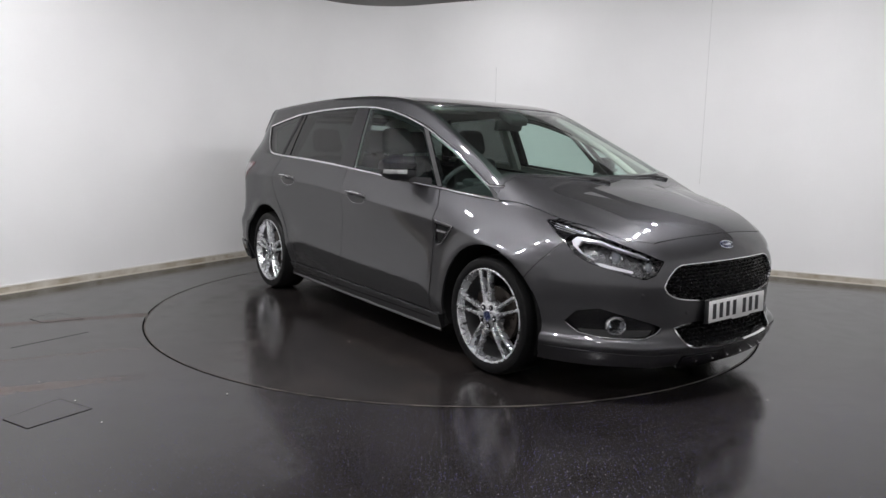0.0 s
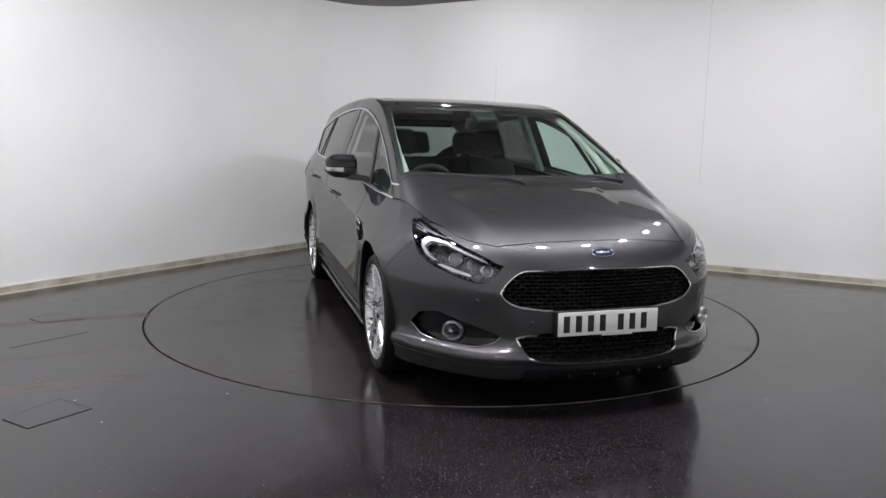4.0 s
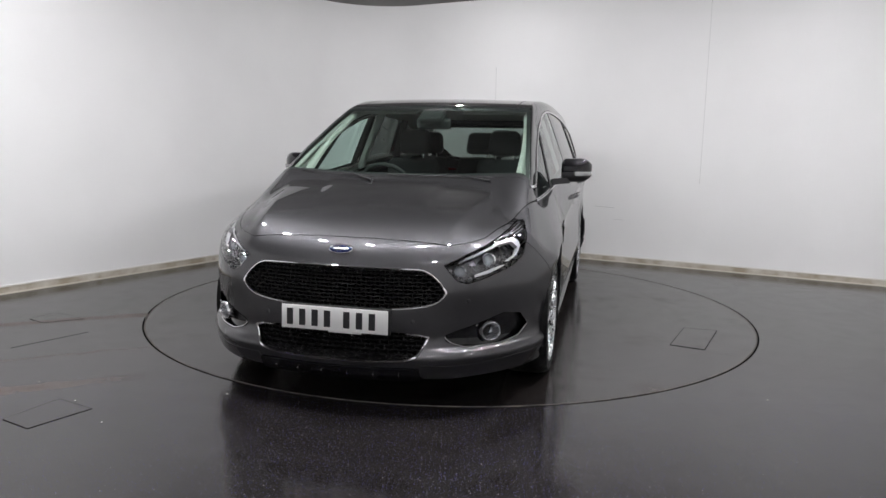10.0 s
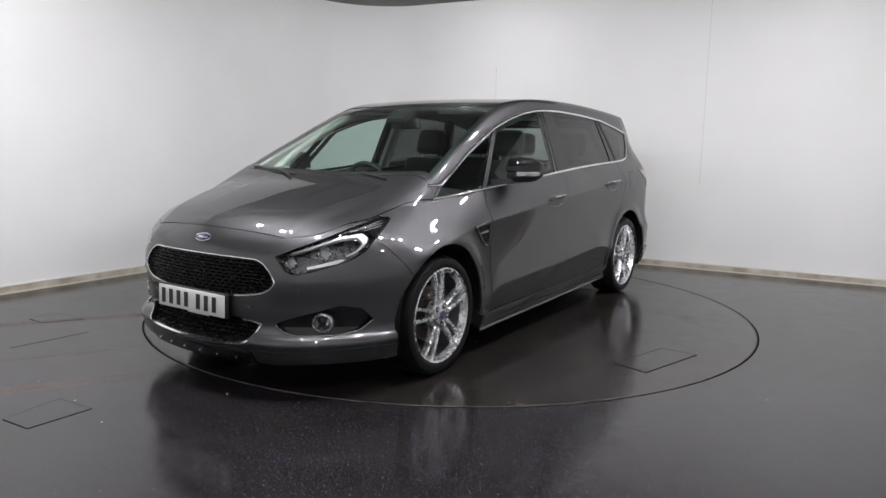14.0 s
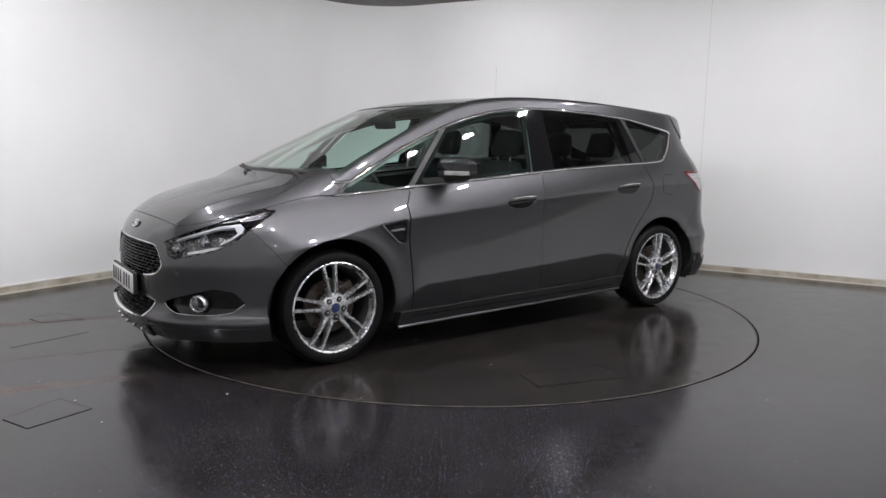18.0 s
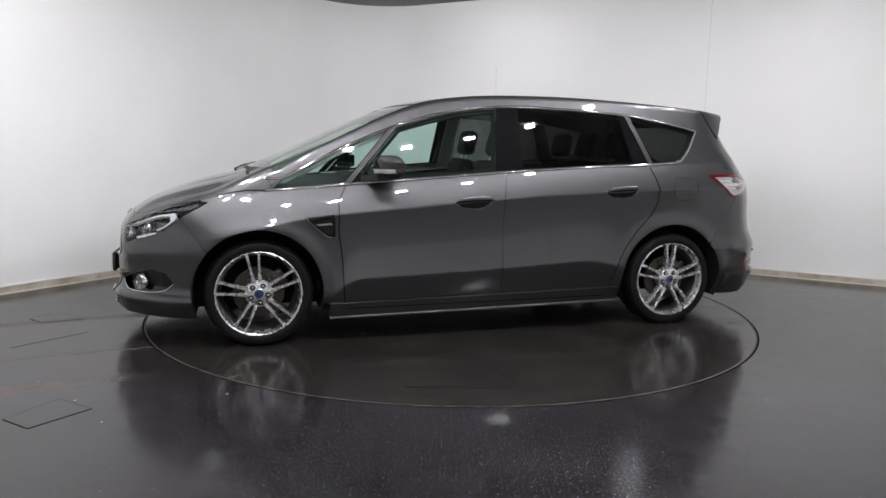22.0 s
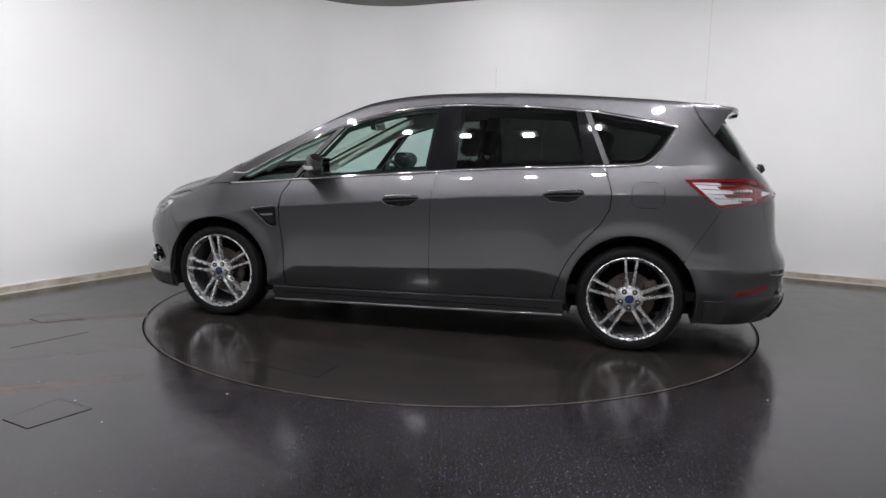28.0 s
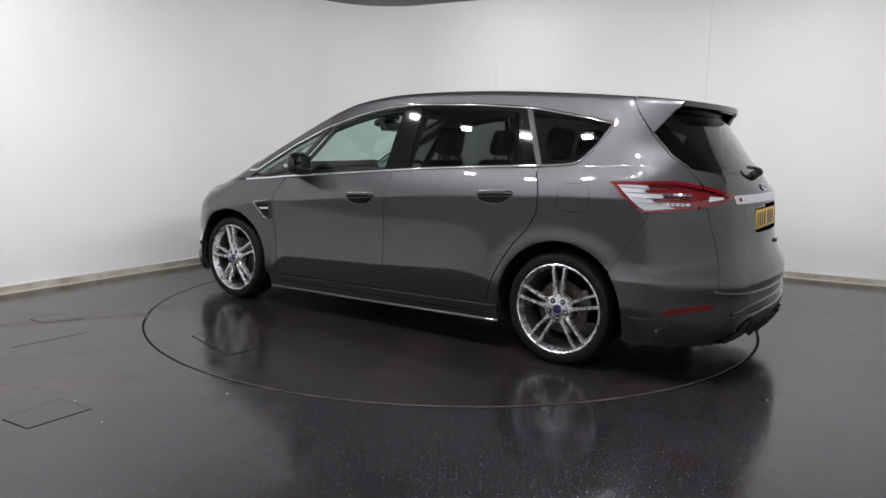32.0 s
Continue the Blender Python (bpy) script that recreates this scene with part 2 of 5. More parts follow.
def spline(xs, ys):
    """Natural cubic spline with straight ends."""
    x, y = np.array(xs, float), np.array(ys, float)
    if x[0] > x[-1]:
        x, y = x[::-1], y[::-1]
    n, h = len(x), np.diff(x)
    A, b = np.eye(n), np.zeros(n)
    for i in range(1, n - 1):
        A[i, i - 1:i + 2] = h[i - 1], 2 * (h[i - 1] + h[i]), h[i]
        b[i] = 6 * ((y[i + 1] - y[i]) / h[i] - (y[i] - y[i - 1]) / h[i - 1])
    m = np.linalg.solve(A, b)
    s0 = (y[1] - y[0]) / h[0] - h[0] * m[1] / 6
    s1 = (y[-1] - y[-2]) / h[-1] + h[-1] * m[-2] / 6

    q = np.linspace(x[0] - 1.0, x[-1] + 1.0, 16001)
    i = np.clip(np.searchsorted(x, q) - 1, 0, n - 2)
    c = np.clip(q, x[0], x[-1])
    a, d = x[i + 1] - c, c - x[i]
    v = (m[i] * a ** 3 + m[i + 1] * d ** 3) / (6 * h[i]) + (y[i] / h[i] - m[i] * h[i] / 6) * a + (y[i + 1] / h[i] - m[i + 1] * h[i] / 6) * d
    v = v + np.where(q < x[0], (q - x[0]) * s0, 0) + np.where(q > x[-1], (q - x[-1]) * s1, 0)

    def f(p):
        return np.interp(p, q, v)
    return f


def smax(a, b, k):
    h = np.maximum(k - np.abs(a - b), 0)
    return np.maximum(a, b) + h * h / (4 * k)


def blend(q, a, b):
    t = np.clip((q - a) / (b - a), 0, 1)
    return t * t * (3 - 2 * t)


BONNET = spline((2.36, 2.27, 2.20, 2.07, 1.9, 1.7, 1.5, 1.2), (0.66, 0.762, 0.812, 0.880, 0.943, 1.0, 1.043, 1.09))
SCREENTOP = spline((1.7, 1.48, 1.26, 1.04, 0.82, 0.60, 0.45, 0.30, 0.12, -0.3, -0.8, -1.2, -1.6, -2.0),
                   (0.965, 1.072, 1.172, 1.270, 1.372, 1.468, 1.520, 1.553, 1.577, 1.597, 1.592, 1.573, 1.545, 1.506))
FRONT = spline((0.10, 0.2, 0.25, 0.283, 0.302, 0.34, 0.4, 0.5, 0.6, 0.7, 0.77, 0.84), (2.250, 2.334, 2.358, 2.366, 2.352, 2.329, 2.328, 2.332, 2.324, 2.298, 2.262, 2.20))
REAR = spline((0.1, 0.2, 0.27, 0.36, 0.46, 0.53, 0.575, 0.625, 0.70, 0.8, 0.92, 1.0, 1.07, 1.18, 1.31, 1.4, 1.6),
              (2.26, 2.33, 2.385, 2.410, 2.416, 2.424, 2.408, 2.380, 2.357, 2.345, 2.334, 2.310, 2.264, 2.178, 2.088, 2.022, 1.87))
BELT = spline((1.9, 1.37, 0.88, 0.32, -0.16, -0.79, -1.23, -1.45, -2.2), (0.885, 0.937, 0.980, 1.024, 1.063, 1.104, 1.126, 1.137, 1.16))
BELTW = spline((2.1, 1.75, 1.39, 0.9, 0.3, -0.3, -1.0, -1.5, -2.2), (0.700, 0.762, 0.808, 0.842, 0.862, 0.870, 0.870, 0.866, 0.85))
TUMBLE = spline((1.4, 0.9, 0.3, -0.3, -1.0, -1.7, -2.2), (0.45, 0.40, 0.355, 0.335, 0.34, 0.365, 0.39))
CREASE = spline((2.2, 1.6, 1.15, 0.68, 0.31, -0.06, -0.42, -0.78, -1.32, -1.72, -2.3), (0.60, 0.69, 0.785, 0.835, 0.868, 0.899, 0.928, 0.947, 0.973, 0.984, 0.98))
CREASEW = spline((2.2, 1.8, 1.45, 1.1, 0.6, 0.0, -0.7, -1.4, -1.9, -2.3), (0.915, 0.94, 0.948, 0.94, 0.938, 0.942, 0.944, 0.946, 0.935, 0.91))
LOWER = spline((1.0, 0.68, 0.31, -0.14, -0.43, -0.80, -1.1), (0.386, 0.402, 0.417, 0.438, 0.455, 0.478, 0.50))


def corner_recess(z):
    """How far the bumper's corners are scooped out between the shelf and the ridge under the lamps."""
    return blend(z, 0.304, 0.322) * (1 - blend(z, 0.44, 0.60))


def half_width(x, z):
    zb, zs, zl = BELT(x), CREASE(x), LOWER(np.clip(x, -1.05, 1.0))
    wb, ws = BELTW(x), CREASEW(x)
    up = wb - TUMBLE(x) * (z - zb) - 0.10 * (z - zb) ** 2
    t = np.clip((z - zs) / (zb - zs), -1, 1)
    mid = ws - 0.004 + (wb - ws + 0.004) * (0.80 * t + 0.20 * t * np.abs(t))
    door = blend(x, -1.15, -0.70) * blend(-x, -1.0, -0.80)
    u = (zs - z) / (zs - zl)
    v = np.clip(u, 0.0, 1.1)
    low = ws + 0.10 * np.maximum(z - zs, 0) - 0.066 * v * (1.0 - 1.06 * v) * (0.35 + 0.65 * door) - 0.02 * v * (1 - door)
    under = ws + 0.003 - 0.18 * (zl - z) - 0.25 * np.maximum(zl - z, 0) ** 2 + 0.3 * np.maximum(z - zl, 0)
    w = -smax(-mid, -low, 0.0035)
    w = -smax(-w, -under, 0.004)
    w = np.where(z > zb, up, w)
    w = w + (0.030 * np.clip((0.645 - z) / 0.105, 0, 1) ** 2 - 0.035 * np.clip(0.54 - z, 0, 0.19)) * blend(-x, 1.62, 1.86)
    w = w - 0.24 * np.clip(0.285 - z, 0, 0.2) * blend(x, 1.70, 1.95)
    w = w - 0.010 * corner_recess(z) * blend(x, 1.80, 2.0)
    w = w - 0.85 * np.maximum(-1.62 - x, 0) ** 2 * blend(z, 1.08, 1.30)
    for ax in (AXLE, -AXLE):
        r = np.hypot(x - ax, z - ARCH_Z)
        w = w + 0.012 * np.exp(-((r - 0.40) / 0.06) ** 2) * blend(z, 0.15, 0.35) * blend(-z, -0.85, -0.7)
    return w


TAILED = [True]


def field(p):
    x, y, z = p[:, 0], np.abs(p[:, 1]), p[:, 2]
    side = y - half_width(x, z)
    bow = 0.14 * y * y
    ridge, inner = 0.60 - 0.19 * (x - 1.5), 0.30 - 0.10 * (x - 1.5)
    hood = BONNET(x + 0.10 * y * y) - 0.045 * y * y - 0.13 * np.maximum(y - ridge, 0) - 0.18 * np.maximum(y - 0.45, 0) ** 2 - 0.013 * blend(y - ridge, 0.0, 0.085) - 0.006 * blend(y - inner, 0.0, 0.07) * blend(2.05 - x, 0.0, 0.45)
    roof = SCREENTOP(x + bow) - 0.022 * y * y
    top = smax(hood, roof, 0.02)
    top = 0.9 * (z - top)
    d = 0.30 * y * y + 1.6 * np.maximum(y - 0.5, 0) ** 2
    front = x - (FRONT(z) - d - 0.019 * corner_recess(z) * blend(y, 0.40, 0.56))
    back = -x - (REAR(z) - 0.22 * y * y - 1.5 * np.maximum(y - 0.55, 0) ** 2)
    f = smax(side, top, 0.03 + 0.06 * blend(x, 1.0, 1.6))
    f = smax(f, 0.8 * front, 0.06)
    return smax(f, 0.8 * back, 0.07) if TAILED[0] else f


def patch(kind, u0, u1, v0, v1, step):
    """A grid of points on the skin: kind tells how the rays run."""
    scale = 1.0
    if kind in ("nose", "tail"):
        scale = 57.3
    nu = max(2, int(abs(u1 - u0) / (step * scale)))
    nv = max(2, int(abs(v1 - v0) / (step * (57.3 if kind == "polar" else 0.6 if kind in ("side", "nose", "tail") else 1.0))))
    u, v = np.meshgrid(np.linspace(u0, u1, nu + 1), np.linspace(v0, v1, nv + 1), indexing="ij")
    u, v = u.ravel(), v.ravel()
    o = np.zeros_like(u)
    if kind == "side":
        O, D = np.stack([u, o, v], 1), np.stack([o, o + 1, o], 1)
    elif kind == "top":
        O, D = np.stack([u, v, o + 0.45], 1), np.stack([o, o, o + 1], 1)
    elif kind == "polar":
        a = np.radians(v)
        O, D = np.stack([u, o, o + 0.95], 1), np.stack([o, np.cos(a), np.sin(a)], 1)
    else:
        a, s = np.radians(u), 1 if kind == "nose" else -1
        O, D = np.stack([o + 1.2 * s, o, v], 1), np.stack([np.cos(a) * s, np.sin(a), o], 1)
    lo, hi = np.zeros(len(u)), np.full(len(u), 1.9)
    for _ in range(18):
        m = (lo + hi) / 2
        out = field(O + D * m[:, None]) > 0
        hi, lo = np.where(out, m, hi), np.where(out, lo, m)
    P = O + D * lo[:, None]
    i, j = np.meshgrid(np.arange(nu), np.arange(nv), indexing="ij")
    a = (i * (nv + 1) + j).ravel()
    T = np.concatenate([np.stack([a, a + nv + 1, a + nv + 2], 1), np.stack([a, a + nv + 2, a + 1], 1)])
    n = np.cross(P[T[:, 1]] - P[T[:, 0]], P[T[:, 2]] - P[T[:, 0]])
    g = gradient(P)
    flip = (n * g[T[:, 0]]).sum(1) < 0
    T[flip] = T[flip][:, ::-1]
    return P, T


def gradient(P):
    e, g = 1.5e-3, np.zeros_like(P)
    for k in range(3):
        d = np.zeros(3)
        d[k] = e
        g[:, k] = field(P + d) - field(P - d)
    return g / np.maximum(np.linalg.norm(g, axis=1), 1e-9)[:, None]


def clip(P, T, f):
    """Keep the part of a mesh where f > 0, cut clean along f = 0."""
    inside = f > 0
    c = inside[T].sum(1)
    keep, cut = T[c == 3], T[(c == 1) | (c == 2)]
    verts, tris, cache = list(P), [tuple(t) for t in keep], {}

    def mid(a, b):
        k = (min(a, b), max(a, b))
        if k not in cache:
            s = f[a] / (f[a] - f[b])
            cache[k] = len(verts)
            verts.append(P[a] + (P[b] - P[a]) * s)
        return cache[k]
    for t in cut:
        t = list(map(int, t))
        n = inside[t].sum()
        while inside[t[0]] != (n == 1) or (n == 2 and inside[t[0]]):
            t = t[1:] + t[:1]
        a, b, c2 = t
        ab, ac = mid(a, b), mid(a, c2)
        tris += [(a, ab, ac)] if n == 1 else [(ab, b, c2), (ab, c2, ac)]
    V, T = np.array(verts), np.array(tris, int).reshape(-1, 3)
    used = np.unique(T)
    back = np.zeros(len(V), int)
    back[used] = np.arange(len(used))
    return V[used], back[T]


def poly(points, a=0, b=2, round_=0.0):
    """Signed distance (positive inside) to an outline in two of the axes, with |y|."""
    v = np.array(points, float)

    def f(P):
        q = np.abs(P[:, 1]) if a == 1 else P[:, a]
        r = np.abs(P[:, 1]) if b == 1 else P[:, b]
        d, s = np.full(len(P), 1e9), np.full(len(P), -1.0)
        for i in range(len(v)):
            x0, y0 = v[i]
            x1, y1 = v[(i + 1) % len(v)]
            ex, ey = x1 - x0, y1 - y0
            t = np.clip(((q - x0) * ex + (r - y0) * ey) / (ex * ex + ey * ey), 0, 1)
            d = np.minimum(d, np.hypot(q - x0 - t * ex, r - y0 - t * ey))
            c = ((y0 > r) != (y1 > r)) & (q < ex * (r - y0) / (ey if abs(ey) > 1e-12 else 1e-12) + x0)
            s = np.where(c, -s, s)
        return d * s + round_
    return f


def circle(cx, cz, r):
    return lambda P: r - np.hypot(P[:, 0] - cx, P[:, 2] - cz)


def arches(P):
    """Positive outside both wheel openings."""
    return np.minimum(np.hypot(P[:, 0] - AXLE, P[:, 2] - ARCH_Z) - ARCH, np.hypot(P[:, 0] + AXLE, P[:, 2] - ARCH_Z) - ARCH)


def both(*fs):
    return lambda P: np.minimum.reduce([f(P) for f in fs])


def without(f, *holes):
    return lambda P: np.minimum.reduce([f(P)] + [-h(P) for h in holes])


def grow(f, d):
    return lambda P: f(P) + d


def panel(name, kind, box4, f, material, parent, label="", offset=0.0, thick=0.014, step=0.014, sides="c", gap=0.0017, tailed=True):
    """Cut a panel out of the skin. sides: c one piece, l left, r right, b both of them."""
    TAILED[0] = tailed
    P, T = patch(kind, *box4, step)
    P, T = clip(P, T, f(P) - gap)
    if not len(T):
        return []
    N = gradient(P)
    TAILED[0] = True
    V = P + N * offset
    edge = {}
    for t in T:
        for a, b in ((t[0], t[1]), (t[1], t[2]), (t[2], t[0])):
            if (b, a) in edge:
                del edge[(b, a)]
            else:
                edge[(a, b)] = 1
    if thick:
        E = np.array(list(edge), int)
        vs = np.concatenate([V[E[:, 0]], V[E[:, 1]], V[E[:, 1]] - N[E[:, 1]] * thick, V[E[:, 0]] - N[E[:, 0]] * thick])
        en = np.cross(V[E[:, 1]] - V[E[:, 0]], N[E[:, 0]])
        en /= np.maximum(np.linalg.norm(en, axis=1), 1e-9)[:, None]
        k, m = len(V), len(E)
        quads = [(k + m + i, k + i, k + 3 * m + i, k + 2 * m + i) for i in range(m)]
        V, N = np.concatenate([V, vs]), np.concatenate([N, en, en, en, en])
        faces = [tuple(t) for t in T] + quads
    else:
        faces = [tuple(t) for t in T]
    made = []
    for s in {"c": "l", "l": "l", "r": "r", "b": "lr"}[sides]:
        if s == "l":
            made.append(obj(name, V, faces, material, parent, label, N))
        else:
            F = np.array([1, -1, 1])
            made.append(obj(name, V * F, [q[::-1] for q in faces], material, parent, label, N * F))
    return made


def on_skins(O, D):
    """Points and normals where rays from inside leave the skin."""
    O, D = np.array(O, float), np.array(D, float)
    D = D / np.linalg.norm(D, axis=1)[:, None]
    lo, hi = np.zeros(len(O)), np.full(len(O), 2.2)
    for _ in range(18):
        m = (lo + hi) / 2
        out = field(O + D * m[:, None]) > 0
        hi, lo = np.where(out, m, hi), np.where(out, lo, m)
    P = O + D * lo[:, None]
    return P, gradient(P)


def on_skin(O, D):
    P, N = on_skins([O], [D])
    return Vector(P[0]), Vector(N[0])


def seat_on(P, N, up=(0, 0, 1), out=0.0):
    """A pose at P with local z along the normal and local y as near to up as can be."""
    z = N.normalized()
    x = Vector(up).cross(z).normalized()
    y = z.cross(x)
    m = Matrix((x, y, z)).transposed().to_4x4()
    m.translation = P + z * out
    return m


def placed(bm, m):
    bmesh.ops.transform(bm, matrix=m, verts=bm.verts)
    return bm


def mirrored(bm):
    bmesh.ops.transform(bm, matrix=Matrix.Diagonal((1, -1, 1, 1)), verts=bm.verts)
    bmesh.ops.reverse_faces(bm, faces=bm.faces)
    return bm


def ellipse(a, b, n=32):
    return [(a * math.cos(2 * math.pi * i / n), b * math.sin(2 * math.pi * i / n)) for i in range(n)]


def ring(a, b, w, h, n=40):
    """A raised oval ring in the xy plane."""
    bm = bmesh.new()
    loops = []
    for da, z in ((0, 0), (0, h * 0.7), (-w * 0.5, h), (-w, h * 0.7), (-w, 0)):
        loops.append([bm.verts.new(((a + da) * math.cos(2 * math.pi * i / n), (b + da) * math.sin(2 * math.pi * i / n), z)) for i in range(n)])
    for p, q in zip(loops, loops[1:]):
        for i in range(n):
            bm.faces.new((p[i], p[(i + 1) % n], q[(i + 1) % n], q[i]))
    return bm


def skin_curve(kind, points, close=False, gap=0.012, out=0.0):
    """A dense run of points on the skin through plan points: (x, z) on a side, (degrees, z) on the nose or tail."""
    pts = list(points) + ([points[0]] if close else [])
    q = []
    for (a0, b0), (a1, b1) in zip(pts, pts[1:]):
        k = 1.0 if kind == "side" else 0.0175
        n = max(1, int(math.hypot((a1 - a0) * k, b1 - b0) / gap))
        q += [(a0 + (a1 - a0) * i / n, b0 + (b1 - b0) * i / n) for i in range(n)]
    if not close:
        q.append(pts[-1])
    q = np.array(q)
    for _ in range(2):
        m = (np.roll(q, 1, 0) + 2 * q + np.roll(q, -1, 0)) / 4
        if not close:
            m[0], m[-1] = q[0], q[-1]
        q = m
    o = np.zeros(len(q))
    if kind == "side":
        P, N = on_skins(np.stack([q[:, 0], o, q[:, 1]], 1), np.stack([o, o + 1, o], 1))
    else:
        s, a = (1 if kind == "nose" else -1), np.radians(q[:, 0])
        P, N = on_skins(np.stack([o + 1.2 * s, o, q[:, 1]], 1), np.stack([np.cos(a) * s, np.sin(a), o], 1))
    return P + N * out, N


def skin_strip(name, kind, points, width, height, material, parent, label="", close=False, out=0.0, sides="b", gap=0.012):
    """A rounded bead of that width and height laid on the skin."""
    P, N = skin_curve(kind, points, close, gap, out)
    made = []
    for s in {"b": (1, -1), "l": (1,), "r": (-1,)}[sides]:
        bm, rings, n = bmesh.new(), [], len(P)
        for i in range(n):
            a = P[i - 1] if (i or close) else P[i]
            b = P[(i + 1) % n] if (i < n - 1 or close) else P[i]
            d = Vector(b - a).normalized()
            nn = Vector(N[i])
            w = d.cross(nn).normalized()
            r = []
            for k in range(7):
                t = math.pi * k / 6
                v = Vector(P[i]) + w * (math.cos(t) * width / 2) + nn * (math.sin(t) * height - 0.001)
                r.append(bm.verts.new((v.x, v.y * s, v.z)))
            rings.append(r)
        for i in range(n if close else n - 1):
            a, b = rings[i], rings[(i + 1) % n]
            for k in range(6):
                bm.faces.new((a[k], a[k + 1], b[k + 1], b[k]))
        if not close:
            bm.faces.new(rings[0])
            bm.faces.new(rings[-1])
        made.append(part(name, bm, material, parent, label, sharp=60))
    return made
# ---------------------------------------------------------------- the studio room
DISC_R = 2.250


def rounded_path(corners, radii, seg=14):
    """A closed plan outline with rounded corners."""
    out, n = [], len(corners)
    for i, c in enumerate(corners):
        a, b, p = Vector(corners[i - 1]), Vector(corners[(i + 1) % n]), Vector(c)
        if not radii[i]:
            out.append(p)
            continue
        u, w = (a - p).normalized(), (b - p).normalized()
        half = math.acos(max(-1, min(1, u.dot(w)))) / 2
        t = radii[i] / math.tan(half)
        mid = (u + w).normalized() * (radii[i] / math.sin(half)) + p
        s, e = p + u * t - mid, p + w * t - mid
        for k in range(seg + 1):
            v = s.lerp(e, k / seg).normalized() * radii[i]
            out.append(mid + v)
    return out


PLAN = rounded_path([(-1.21, 3.892), (-4.6, -1.65), (-4.3, -6.6), (4.6, -6.6), (5.6, -3.0), (5.2, 0.62)], [0.9, 1.0, 0.8, 0.8, 1.0, 1.0])


def strip(name, path, z0, z1, inner, outer, material, label, category="wall", closed=True, parent=None):
    """A band along the plan outline: inner and outer are offsets from it, outwards positive."""
    n = len(path)
    centre = Vector((0.4, -2.5))
    vs, fs = [], []
    off = []
    for i, p in enumerate(path):
        d = (path[(i + 1) % n] - path[i - 1]).normalized()
        w = Vector((d.y, -d.x))
        if w.dot(p - centre) < 0:
            w = -w
        off.append(w)
    for p, w in zip(path, off):
        for o, z in ((inner, z0), (inner, z1), (outer, z1), (outer, z0)):
            q = p + w * o
            vs.append((q.x, q.y, z))
    for i in range(n if closed else n - 1):
        j = (i + 1) % n
        for k in range(4):
            l = (k + 1) % 4
            fs.append((4 * i + k, 4 * i + l, 4 * j + l, 4 * j + k))
    ob = obj(name, vs, fs, material, parent, label, smooth=False)
    for f in ob.data.polygons:
        f.use_smooth = True
    ob.data.set_sharp_from_angle(angle=radians(30))
    return tagged(ob, label, category, kind="structure")


WALLTOP = 2.945
wall_ob = strip("wall", PLAN, 0.0, WALLTOP, 0.0, 0.15, WALLPAINT, "white painted curved studio wall with faint joints")
strip("baseboard", PLAN, 0.0, 0.058, -0.012, -0.001, SKIRT, "scuffed cream skirting board along the studio wall", "baseboard")
strip("trim", PLAN, 0.0, 0.011, -0.022, -0.0125, mat("bead_cream", (0.62, 0.58, 0.5), 0.5), "pale bead at the foot of the skirting board", "trim")
strip("trim", PLAN, 0.058, 0.069, -0.016, -0.001, mat("trim_white", (0.72, 0.70, 0.66), 0.5), "thin pale cap on the skirting board", "trim")

# panel joints and scuffs on the wall
JOINT = mat("joint_grey", (0.50, 0.50, 0.49), 0.7)
JOINTW = mat("joint_white", (0.88, 0.88, 0.88), 0.5)
SCUFF = noisy(mat("scuff_brown", (0.45, 0.38, 0.33), 0.8), 30, (0.62, 0.58, 0.55), (0.40, 0.33, 0.28), "Base Color")
LEFT_N, RIGHT_N = Vector((-0.8528, 0.5223)), Vector((0.4551, 0.8904))


def on_wall(name, x, y, z0, z1, width, n, material, depth=0.0015, lean=0.0):
    """A thin upright strip on a wall, n being the wall's outward direction."""
    c = 3.0653 if n is LEFT_N else 2.9148
    p = Vector((x, y))
    p += n * (c - p.dot(n))
    m = Matrix.Translation((p.x - n.x * depth / 2, p.y - n.y * depth / 2, (z0 + z1) / 2)) @ pose(0, 0, 0, 0, 0, math.degrees(math.atan2(n.y, n.x))) @ pose(0, 0, 0, lean, 0, 0)
    return part(name, placed(box(0, 0, 0, depth, width, z1 - z0), m), material, wall_ob, smooth=False)


on_wall("joint", -3.225, 0.60, 0.85, WALLTOP, 0.003, LEFT_N, JOINTW)
on_wall("joint", 0.49, 3.023, 0.10, 2.17, 0.0028, RIGHT_N, JOINT)
on_wall("joint", 2.585, 1.953, 0.9, WALLTOP, 0.0025, RIGHT_N, JOINT)
on_wall("joint", 3.60, 1.434, 0.3, WALLTOP, 0.002, RIGHT_N, JOINTW)
on_wall("scuff", 1.70, 2.404, 0.602, 0.606, 0.22, RIGHT_N, JOINT, lean=2)
on_wall("scuff", 1.85, 2.33, 0.47, 0.473, 0.10, RIGHT_N, JOINT, lean=-4)
for k in range(5):
    on_wall("scuff", -3.28 + 0.02 * k, 0.50 + 0.035 * k, 0.12 + 0.012 * (k % 3), 0.19 + 0.035 * ((k * 2) % 3), 0.004, LEFT_N, SCUFF, lean=10 - 9 * k)


